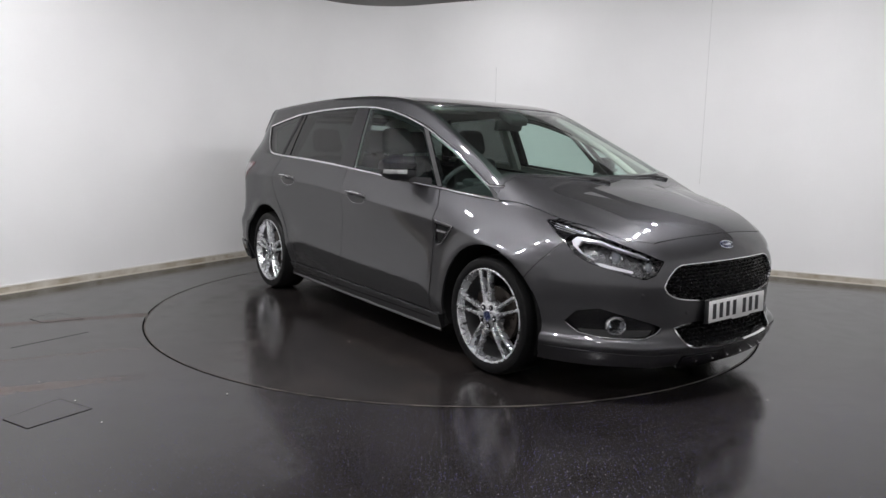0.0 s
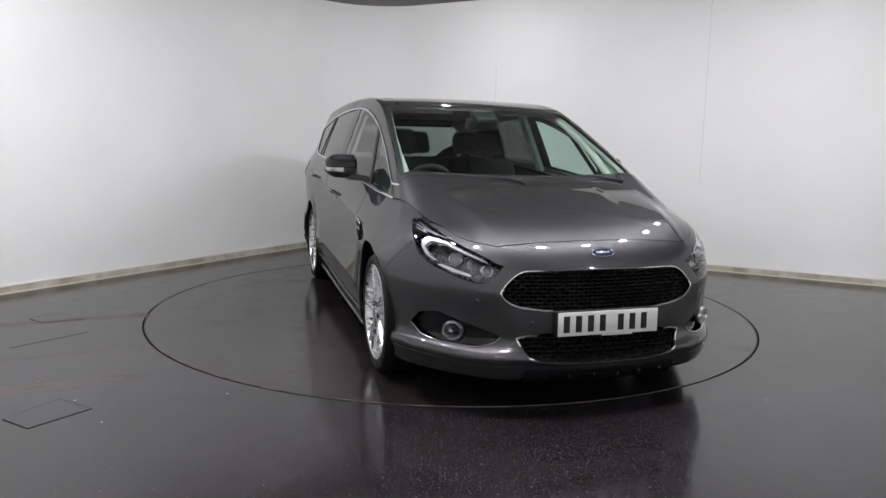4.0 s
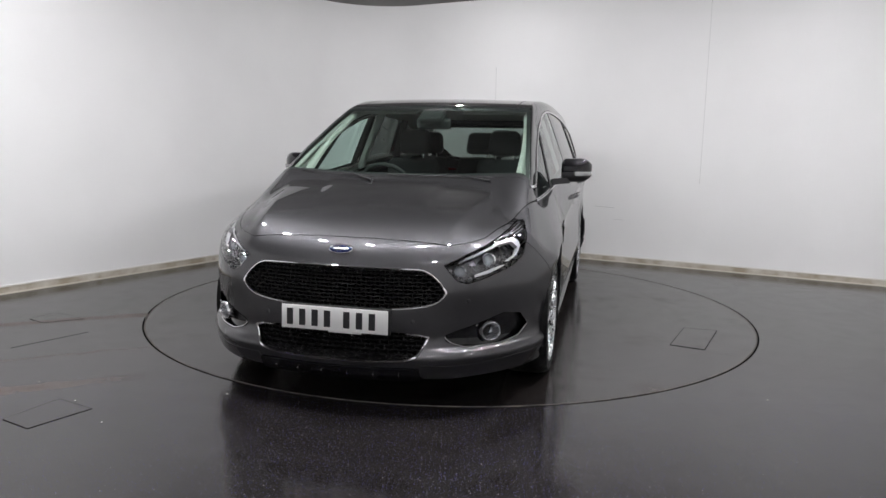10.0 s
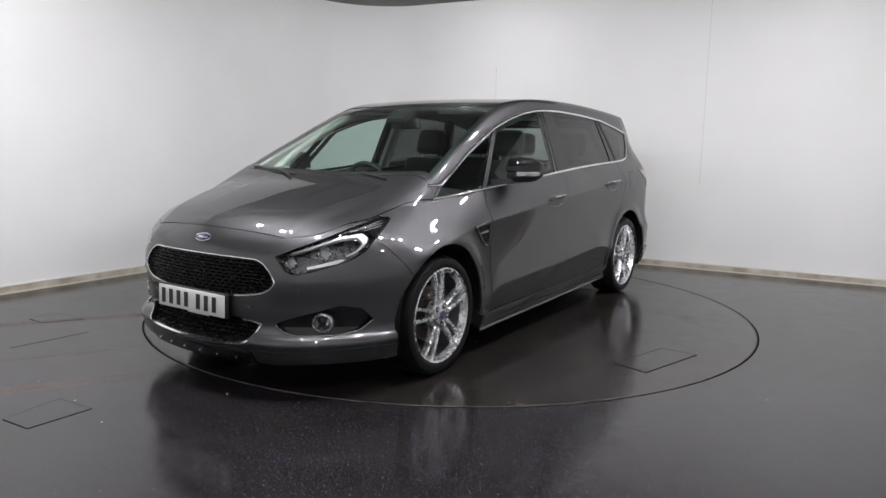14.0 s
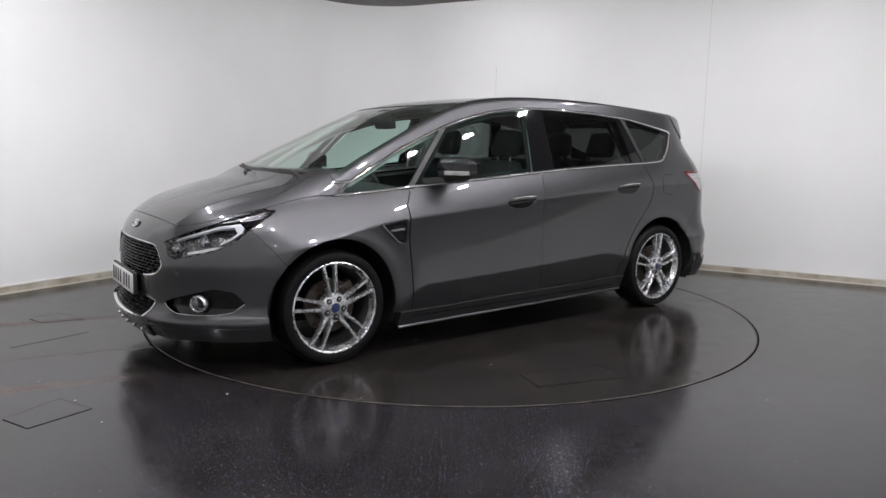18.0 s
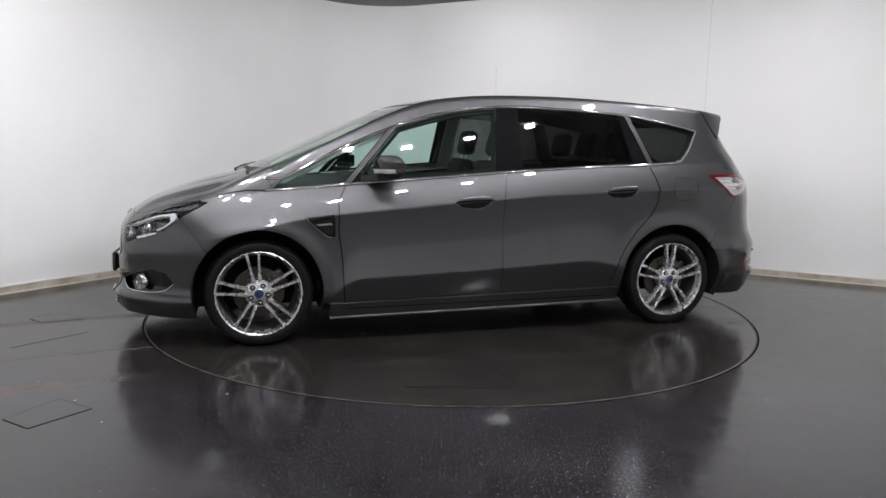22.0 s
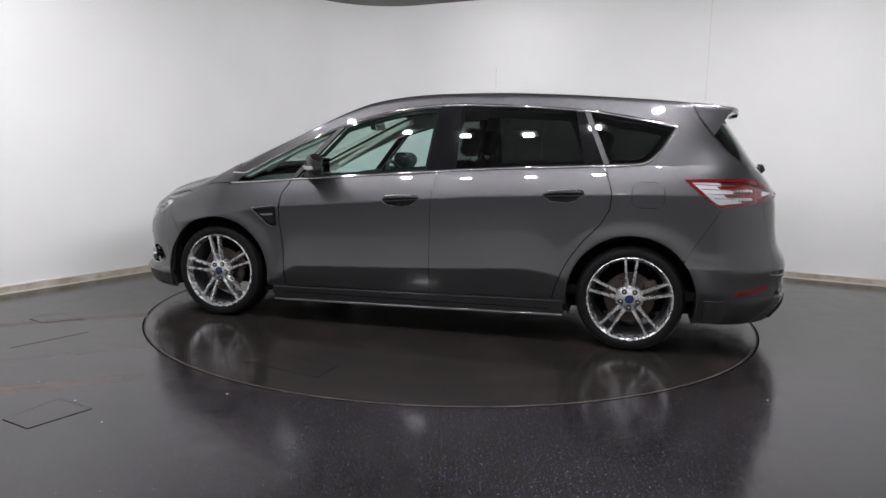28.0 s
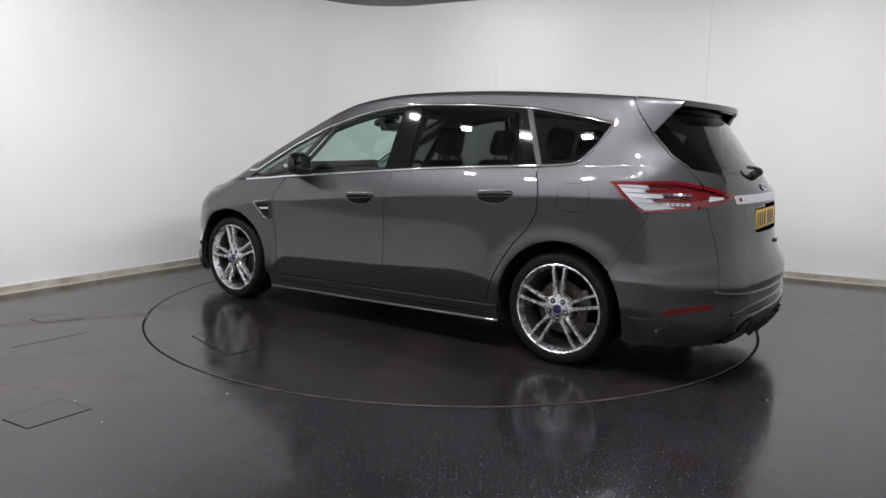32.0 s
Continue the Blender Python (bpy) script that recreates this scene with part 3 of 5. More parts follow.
def floor_ring():
    """The floor, with the round opening for the turntable."""
    n = 160
    ring = [Vector((math.cos(2 * math.pi * i / n), math.sin(2 * math.pi * i / n))) for i in range(n)]
    vs, fs = [], []
    for k, r in enumerate((DISC_R + 0.006, 2.6, 3.2)):
        vs += [(v.x * r, v.y * r, 0) for v in ring]
    vs += [(v.x * 14, v.y * 14, 0) for v in ring]
    vs += [(v.x * (DISC_R + 0.006), v.y * (DISC_R + 0.006), -0.08) for v in ring]
    for a, b in ((0, 1), (1, 2), (2, 3), (4, 0)):
        for i in range(n):
            j = (i + 1) % n
            fs.append((a * n + i, b * n + i, b * n + j, a * n + j))
    ob = obj("floor", vs, fs, FLOOR)
    tagged(ob, "dark speckled vinyl studio floor with a wet sheen", "floor", kind="structure")
    pit = obj("floor_pit", [(v.x * 2.4, v.y * 2.4, -0.079) for v in ring], [tuple(range(n))], VOID)
    tagged(pit, "dark pit under the turntable", "pit", kind="structure")
    return ob


floor_ob = floor_ring()

# ceiling: one dark slab over the whole room
ceil_ob = part("ceiling", box(0.4, -2.5, WALLTOP + 0.051, 15, 15, 0.1), noisy(mat("dark_ceiling", (0.20, 0.195, 0.188), 0.8), 2, (0.175, 0.170, 0.163), (0.23, 0.224, 0.216), "Base Color"), smooth=False)
tagged(ceil_ob, "dark grey painted studio ceiling", "ceiling", kind="structure")


def frame_bars(corners, z, w, h):
    """A thin bar round a four-cornered cover."""
    bm = bmesh.new()
    for (x0, y0), (x1, y1) in zip(corners, corners[1:] + corners[:1]):
        d = Vector((x1 - x0, y1 - y0))
        m = Matrix.Translation(((x0 + x1) / 2, (y0 + y1) / 2, z)) @ pose(0, 0, 0, 0, 0, math.degrees(math.atan2(d.y, d.x)))
        add(bm, placed(box(0, 0, 0, d.length + w, w, h), m))
    return bm


def ceiling_light(x, y, z, turn=0.0, glow=LEDW, sx=0.105, sy=0.053):
    e = new("ceiling_light")
    e.matrix_basis = pose(x, y, z, 0, 0, turn)
    tagged(e, "small rectangular white LED panel in a black housing under the ceiling; those off the ring are added fill", "ceiling light", group="ceiling lights")
    # housing made wider than the panel to keep its light off the ceiling
    bm = box(0, 0, 0.0345, sx + 0.12, sy + 0.12, 0.03, 0.006)
    part("housing", bm, LEDFRAME, e, smooth=False)
    part("diffuser", box(0, 0, 0.009, sx, sy, 0.018), glow, e, smooth=False)
    part("hanger", tube([(0, 0, 0.046), (0, 0, WALLTOP - z)], 0.008), STEEL, e)
    return e


for k in range(LAMPS):
    a = radians(LAMP_FROM + (LAMP_TO - LAMP_FROM) * k / (LAMPS - 1))
    ceiling_light(LAMP_R * math.cos(a), LAMP_R * math.sin(a), LAMP_Z, math.degrees(a) + 90)
# added fill panels off the ring; no studio lamp is known at these spots
for px, py in LAMP_FILL:
    ceiling_light(px, py, LAMP_Z, sx=0.105 if py < 0 else 0.08, sy=0.053 if py < 0 else 0.045)

# ---------------------------------------------------------------- turntable
table = new("turntable")
tagged(table, "round dark vinyl turntable let into the floor", "turntable")


def disc():
    n = 160
    vs = [(0, 0, 0)]
    for r, z in ((1.2, 0), (DISC_R - 0.006, 0), (DISC_R - 0.006, -0.06)):
        vs += [(r * math.cos(2 * math.pi * i / n), r * math.sin(2 * math.pi * i / n), z) for i in range(n)]
    fs = [(0, 1 + i, 1 + (i + 1) % n) for i in range(n)]
    for k in (0, 1):
        for i in range(n):
            j = (i + 1) % n
            fs.append((1 + k * n + i, 1 + (k + 1) * n + i, 1 + (k + 1) * n + j, 1 + k * n + j))
    return obj("platform", vs, fs, DISC, table)


disc()


def cover(corners, material, parent, name):
    bm = bmesh.new()
    f = bm.faces.new([bm.verts.new((x, y, 0.0025)) for x, y in corners])
    r = bmesh.ops.extrude_face_region(bm, geom=[f])
    bmesh.ops.translate(bm, vec=(0, 0, -0.002), verts=[v for v in r["geom"] if isinstance(v, bmesh.types.BMVert)])
    return part(name, bm, material, parent, smooth=False)


HATCH = [(0.235, 1.972), (0.765, 1.832), (0.71, 1.627), (0.215, 1.755)]
cover(HATCH, DISC, table, "hatch_cover")
part("hatch_joint", frame_bars(HATCH, 0.0015, 0.004, 0.0025), VOID, table, "dark joint of the hatch", smooth=False)
for nm, cs in (("floor_hatch", [(-1.982, -2.527), (-1.875, -2.262), (-1.661, -2.375), (-1.817, -2.619)]), ("floor_hatch", [(-2.914, -0.755), (-2.846, -0.545), (-2.556, -0.723), (-2.77, -0.854)])):
    e = new(nm)
    tagged(e, "flush vinyl floor hatch with a dark joint", "floor hatch")
    cover(cs, FLOOR, e, "cover")
    part("joint", frame_bars(cs, 0.0015, 0.0025, 0.0022), VOID, e, smooth=False)


def grit():
    """A few pale crumbs on the studio floor."""
    bm = bmesh.new()
    rng = random.Random(4)
    for x, y in ((-2.109, -2.031), (-1.789, -2.28), (-1.536, -2.532), (-1.10, -2.14), (-2.42, -1.86), (1.62, -2.05)):
        r = rng.uniform(0.0035, 0.0055)
        crumb = bmesh.new()
        bmesh.ops.create_icosphere(crumb, subdivisions=1, radius=r, matrix=Matrix.Translation((x, y, r * 0.55)) @ Matrix.Diagonal((rng.uniform(0.8, 1.5), 1, 0.6, 1)))
        for v in crumb.verts:
            v.co += Vector((rng.uniform(-1, 1), rng.uniform(-1, 1), 0)) * r * 0.2
        add(bm, crumb)
    ob = part("grit", bm, LIGHTTRIM, smooth=False)
    tagged(ob, "few pale grit crumbs lying on the dark floor", "grit", kind="stuff")


grit()
seam = Vector((-2.354, -1.055)) - Vector((-2.62, -1.445))
part("floor_joint", placed(box(0, 0, 0, seam.length, 0.003, 0.0016), pose(-2.487, -1.25, 0.0004, 0, 0, math.degrees(math.atan2(seam.y, seam.x)))), VOID, floor_ob, smooth=False)


def rim_strip():
    """Pale worn edge of the turntable's covering."""
    n, vs, fs = 160, [], []
    for r, z in ((DISC_R - 0.016, 0.0004), (DISC_R - 0.0125, 0.0022), (DISC_R - 0.0075, 0.0022), (DISC_R - 0.006, 0.0)):
        vs += [(r * math.cos(2 * math.pi * i / n), r * math.sin(2 * math.pi * i / n), z) for i in range(n)]
    for k in range(3):
        for i in range(n):
            j = (i + 1) % n
            fs.append((k * n + i, (k + 1) * n + i, (k + 1) * n + j, k * n + j))
    return obj("rim_strip", vs, fs, noisy(mat("worn_edge", (0.15, 0.13, 0.12), 0.45), 9, (0.02, 0.018, 0.017), (0.13, 0.115, 0.10), "Base Color", 5.0), table, "pale worn edge strip")


rim_strip()
# ---------------------------------------------------------------- the car
car = new("car")
tagged(car, "dark grey metallic family car parked on the turntable", "car")

# outlines on the side, in x and z
DLO_TOP = [(1.272, 1.028), (1.081, 1.129), (0.892, 1.226), (0.703, 1.307), (0.553, 1.369), (0.329, 1.436), (0.143, 1.479), (-0.042, 1.505),
           (-0.228, 1.516), (-0.414, 1.516), (-0.785, 1.504), (-1.158, 1.478), (-1.45, 1.428), (-1.66, 1.386)]
DLO_LOW = [(-1.655, 1.365), (-1.58, 1.243), (-1.505, 1.163), (-1.46, 1.143), (-1.40, 1.135), (-1.23, 1.124), (-0.79, 1.104), (-0.42, 1.082), (-0.16, 1.063), (0.318, 1.024),
           (0.69, 0.995), (0.88, 0.980), (1.06, 0.962), (1.388, 0.938)]
dlo = poly(DLO_TOP + DLO_LOW)
dlo_in = grow(dlo, -0.017)
front_cut = lambda P: np.where(P[:, 2] > 0.0, P[:, 0] - (0.893 - (P[:, 2] - 0.98) * 0.885), 0)      # ahead of the slanted pillar
seam_b = lambda P: P[:, 0] + 0.143 + 0.075 * np.maximum(P[:, 2] - 0.9, 0)                              # ahead of the middle seam
seam_c = lambda P: P[:, 0] + 1.25 - (P[:, 2] - 1.12) * 0.428                                            # ahead of the rear pillar line
neg = lambda f: (lambda P: -f(P))

DOOR_F = poly([(0.80, 1.10), (0.89, 0.965), (0.934, 0.888), (0.938, 0.703), (0.914, 0.517), (0.905, 0.329), (0.90, 0.253), (-0.143, 0.273), (-0.139, 0.725), (-0.146, 0.909), (-0.18, 1.12)])
DOOR_R = poly([(-0.18, 1.12), (-0.146, 0.909), (-0.139, 0.725), (-0.143, 0.273), (-0.945, 0.289), (-0.96, 0.36), (-1.006, 0.482), (-1.057, 0.576), (-1.125, 0.671),
               (-1.229, 0.784), (-1.278, 0.876), (-1.285, 0.968), (-1.265, 1.04), (-1.22, 1.15)])
below_dlo = without(lambda P: BELT(P[:, 0]) + 0.02 - P[:, 2], dlo)

# bonnet outline from above: front edge and side edge
bonnet_front = lambda P: (2.200 - 0.13 * P[:, 1] ** 2) - P[:, 0]
BONNET_SIDE = spline((2.2, 2.16, 2.10, 1.95, 1.85, 1.7, 1.55, 1.39, 1.2), (0.455, 0.505, 0.585, 0.680, 0.715, 0.745, 0.775, 0.803, 0.82))
bonnet_side = lambda P: BONNET_SIDE(P[:, 0]) - np.abs(P[:, 1])
cowl = lambda P: P[:, 0] - (1.51 - 0.26 * P[:, 1] ** 2)

psi = lambda P: np.degrees(np.arctan2(np.abs(P[:, 1]), P[:, 0] - 1.2))


def lamp_outline(points):
    """An outline in the angle about the nose axis (as metres at 1 m) and height."""
    f = poly([(math.radians(a), z) for a, z in points])

    def g(P):
        Q = np.zeros_like(P)
        Q[:, 0], Q[:, 2] = np.radians(psi(P)), P[:, 2]
        return f(Q)
    return g


def soften(points, rounds=2):
    """Cut the corners of an open outline."""
    for _ in range(rounds):
        q = [points[0]]
        for (a, b), (c, d) in zip(points, points[1:]):
            q += [(0.75 * a + 0.25 * c, 0.75 * b + 0.25 * d), (0.25 * a + 0.75 * c, 0.25 * b + 0.75 * d)]
        points = q + [points[-1]]
    return points


HEAD = lamp_outline([(25.3, 0.697), (28.0, 0.632), (30.5, 0.614), (36, 0.640), (43.5, 0.682), (47.5, 0.722), (50.0, 0.775), (55.0, 0.845), (57.0, 0.872), (53.0, 0.872), (44.0, 0.830), (31.0, 0.742)])
GRILLE = poly(soften([(-0.3, 0.683), (0.36, 0.681), (0.415, 0.672), (0.465, 0.635), (0.503, 0.588), (0.507, 0.572), (0.475, 0.532), (0.41, 0.508), (0.25, 0.493), (0.0, 0.488), (-0.3, 0.488)]), 1, 2)
LOWGRILLE = poly(soften([(-0.3, 0.392), (0.44, 0.392), (0.415, 0.33), (0.385, 0.272), (0.25, 0.258), (0.0, 0.254), (-0.3, 0.254)]), 1, 2)
FOGBAY = lamp_outline([(26.0, 0.345), (30.0, 0.318), (40.0, 0.318), (46.0, 0.335), (49.5, 0.385), (46.5, 0.445), (41.0, 0.462), (35.0, 0.432), (29.0, 0.398), (25.5, 0.372)])
fender_seam = lambda P: P[:, 0] - (1.70 + (P[:, 2] - 0.56) * 0.78)

panel("bonnet", "top", (1.2, 2.25, -0.84, 0.84), both(bonnet_front, bonnet_side, cowl, lambda P: -HEAD(P)), PAINT, car, step=0.009)
panel("front_bumper", "nose", (-72, 72, 0.16, 0.95), both(neg(both(bonnet_front, bonnet_side)), fender_seam, lambda P: P[:, 2] - 0.175, arches, neg(HEAD), neg(GRILLE), neg(LOWGRILLE), neg(FOGBAY)), PAINT, car, step=0.011)
panel("front_wing", "side", (0.88, 2.0, 0.18, 1.0), both(neg(fender_seam), neg(grow(DOOR_F, 0.004)), lambda P: P[:, 0] - 0.87, arches, below_dlo, neg(bonnet_side), neg(HEAD), lambda P: P[:, 2] - 0.245), PAINT, car, sides="b")
panel("front_door", "side", (-0.25, 1.0, 0.22, 1.12), both(DOOR_F, below_dlo), PAINT, car, sides="b", step=0.013)
panel("rear_door", "side", (-1.35, -0.08, 0.22, 1.17), both(DOOR_R, below_dlo, arches), PAINT, car, sides="b", step=0.013)
GATE_SIDE = poly([(-1.70, 1.56), (-1.735, 1.508), (-1.775, 1.434), (-1.859, 1.323), (-1.963, 1.211), (-2.045, 1.150), (-2.13, 1.06), (-2.16, 0.97), (-2.19, 0.85), (-2.235, 0.66), (-2.265, 0.51), (-3, 0.48), (-3, 1.6)])
TAIL = poly([(-1.70, 1.066), (-2.03, 1.075), (-2.17, 1.045), (-2.262, 1.0), (-2.27, 0.985), (-2.16, 0.935), (-1.90, 0.905), (-1.86, 0.93)])
bumper_rear = lambda P: -(P[:, 0] + 1.72 + (P[:, 2] - 0.56) * 0.60)
rear_quarter = both(neg(grow(DOOR_R, 0.004)), lambda P: -0.93 - P[:, 0], arches, neg(GATE_SIDE), neg(TAIL), neg(dlo), lambda P: P[:, 2] - 0.26, lambda P: np.maximum(-bumper_rear(P), P[:, 2] - 0.905))
panel("rear_wing", "side", (-2.2, -0.90, 0.25, 1.40), both(rear_quarter, lambda P: 1.3845 - P[:, 2]), PAINT, car, sides="b")
screen_area = lambda P: np.minimum(np.minimum((1.475 - 0.26 * P[:, 1] ** 2) - P[:, 0], P[:, 0] - (0.475 - 0.16 * P[:, 1] ** 2)),
                                   (0.565 + 0.135 * P[:, 0]) - np.abs(P[:, 1]) + 0.02)
panel("roof_side", "polar", (-2.0, 1.5, 2, 75), both(neg(dlo), neg(GATE_SIDE), neg(screen_area), lambda P: np.abs(P[:, 1]) - 0.555,
      lambda P: np.where(P[:, 0] > 0.3, P[:, 2] - BELT(P[:, 0]) - 0.0, P[:, 2] - 1.3798), lambda P: np.maximum(-cowl(P), np.abs(P[:, 1]) - 0.79)), PAINT, car, sides="b", step=0.012)
panel("roof", "top", (-1.75, 0.6, -0.56, 0.56), both(neg(screen_area), lambda P: 0.551 - np.abs(P[:, 1]), neg(GATE_SIDE)), PAINT, car, step=0.02)
panel("windscreen", "top", (0.2, 1.6, -0.8, 0.8), screen_area, SCREEN, car, offset=-0.004, thick=0, step=0.02)
REARGLASS = lambda P: np.minimum(np.minimum(1.46 - P[:, 2], P[:, 2] - (1.075 + 0.13 * P[:, 1] ** 2)), GATE_SIDE(P) - 0.010)
BAY = poly([(-0.3, 0.938), (0.285, 0.938), (0.275, 0.785), (-0.3, 0.775)], 1, 2)
panel("tailgate", "tail", (-62, 62, 0.45, 1.54), both(GATE_SIDE, neg(REARGLASS), neg(TAIL), neg(BAY)), PAINT, car, step=0.014, gap=0.0009)
panel("rear_window", "tail", (-62, 62, 1.0, 1.5), REARGLASS, REARTINT, car, offset=-0.003, thick=0, step=0.02)
rear_band = lambda P: np.minimum(REARGLASS(P), np.maximum(0.030 - REARGLASS(P), 0.075 - GATE_SIDE(P)))
panel("rear_window_border", "tail", (-62, 62, 1.0, 1.5), rear_band, GLOSSB, car, "black printed window border", offset=-0.007, thick=0, step=0.012)
panel("rear_bumper", "tail", (-72, 72, 0.19, 0.95), both(bumper_rear, neg(GATE_SIDE), lambda P: P[:, 2] - 0.20, arches, neg(TAIL)), PAINT, car, step=0.014, gap=0.0009)
panel("window_seal", "polar", (-1.8, 1.5, -5, 60), without(dlo, dlo_in), BLACK, car, offset=0.0015, thick=0.006, step=0.009, sides="b", gap=0.0)


def inset(points, d):
    """The outline moved inwards by d (it runs anticlockwise)."""
    out, n = [], len(points)
    for i, p in enumerate(points):
        a, b = Vector(points[i - 1]), Vector(points[(i + 1) % n])
        t = (b - a).normalized()
        out.append((p[0] + t.y * -d, p[1] + t.x * d))
    return out


ring_ = inset(DLO_TOP + DLO_LOW, 0.009)
TRIM_TOP, TRIM_LOW = ring_[:len(DLO_TOP)], ring_[len(DLO_TOP):]


def cut_run(points, x0, x1):
    """The part of an outline run between two x values."""
    xs = np.array([p[0] for p in points])
    zs = np.array([p[1] for p in points])
    k = np.argsort(xs)
    q = np.linspace(x0, x1, 24)
    return [(float(x), float(np.interp(x, xs[k], zs[k]))) for x in q]


for x0, x1 in ((1.375, 0.548), (0.544, -0.168), (-0.172, -1.100), (-1.104, -1.630)):
    skin_strip("chrome_trim", "side", cut_run(TRIM_TOP, x0, x1), 0.017, 0.007, CHROME, car, "chrome window trim")
for x0, x1 in ((1.375, 0.892), (0.888, -0.170), (-0.174, -1.235)):
    skin_strip("chrome_trim", "side", cut_run(TRIM_LOW, x0, x1), 0.017, 0.007, CHROME, car, "chrome window trim")
tail_run = [(-1.239, 1.133)] + [p for p in TRIM_LOW if p[0] < -1.3][::-1] + [TRIM_TOP[-1], (-1.630, TRIM_TOP[-1][1] + 0.004)]
skin_strip("chrome_trim", "side", tail_run, 0.017, 0.007, CHROME, car, "chrome window trim")
q_glass = both(dlo_in, grow(front_cut, -0.02))
f_glass = both(dlo_in, neg(grow(front_cut, 0.035)), lambda P: P[:, 0] + 0.10 + 0.11 * np.maximum(P[:, 2] - 1.085, 0))
r_glass = both(dlo_in, lambda P: -(P[:, 0] + 0.295), lambda P: P[:, 0] - (-1.115 + (P[:, 2] - 1.105) * 0.21))
c_glass = both(dlo_in, neg(grow(seam_c, 0.02)))
for nm, g, m in (("quarter_light", q_glass, CLEAR), ("front_door_glass", f_glass, CLEAR), ("rear_door_glass", r_glass, PRIVACY), ("rear_side_glass", c_glass, PRIVACY)):
    panel(nm, "side", (-1.7, 1.4, 0.93, 1.53), g, m, car, offset=-0.004, thick=0, step=0.02, sides="b", gap=-0.002)
panel("pillar_trim", "side", (-1.7, 1.4, 0.93, 1.53), without(grow(dlo_in, 0.001), q_glass, f_glass, r_glass, c_glass), GLOSSB, car, offset=-0.002, thick=0.006, sides="b", step=0.012, gap=0.0)
panel("door_frame", "side", (-0.2, 0.9, 0.95, 1.53), without(f_glass, grow(f_glass, -0.026)), VOID, car, "dark inner window frame", offset=-0.022, thick=0.02, sides="b", step=0.012, gap=0.0)
SKIRT_F = lambda P: np.minimum(np.minimum(0.998 - P[:, 0], P[:, 0] + 1.02), np.minimum(0.268 - 0.02 * P[:, 0] - P[:, 2], P[:, 2] - (0.165 - 0.018 * P[:, 0])))
panel("side_skirt", "side", (-1.05, 1.05, 0.12, 0.31), SKIRT_F, PAINT, car, offset=0.012, thick=0.05, sides="b", step=0.012)

# inner shell, dark, so that the joints are black
shell_hole = both(neg(dlo), neg(screen_area), neg(REARGLASS), arches)
panel("shell", "side", (-1.95, 1.95, 0.2, 1.1), both(shell_hole, lambda P: 1.09 - P[:, 2], lambda P: np.abs(P[:, 1]) - 0.4, neg(GRILLE), neg(HEAD), neg(TAIL), neg(FOGBAY)), VOID, car, offset=-0.02, thick=0, sides="b", step=0.03)

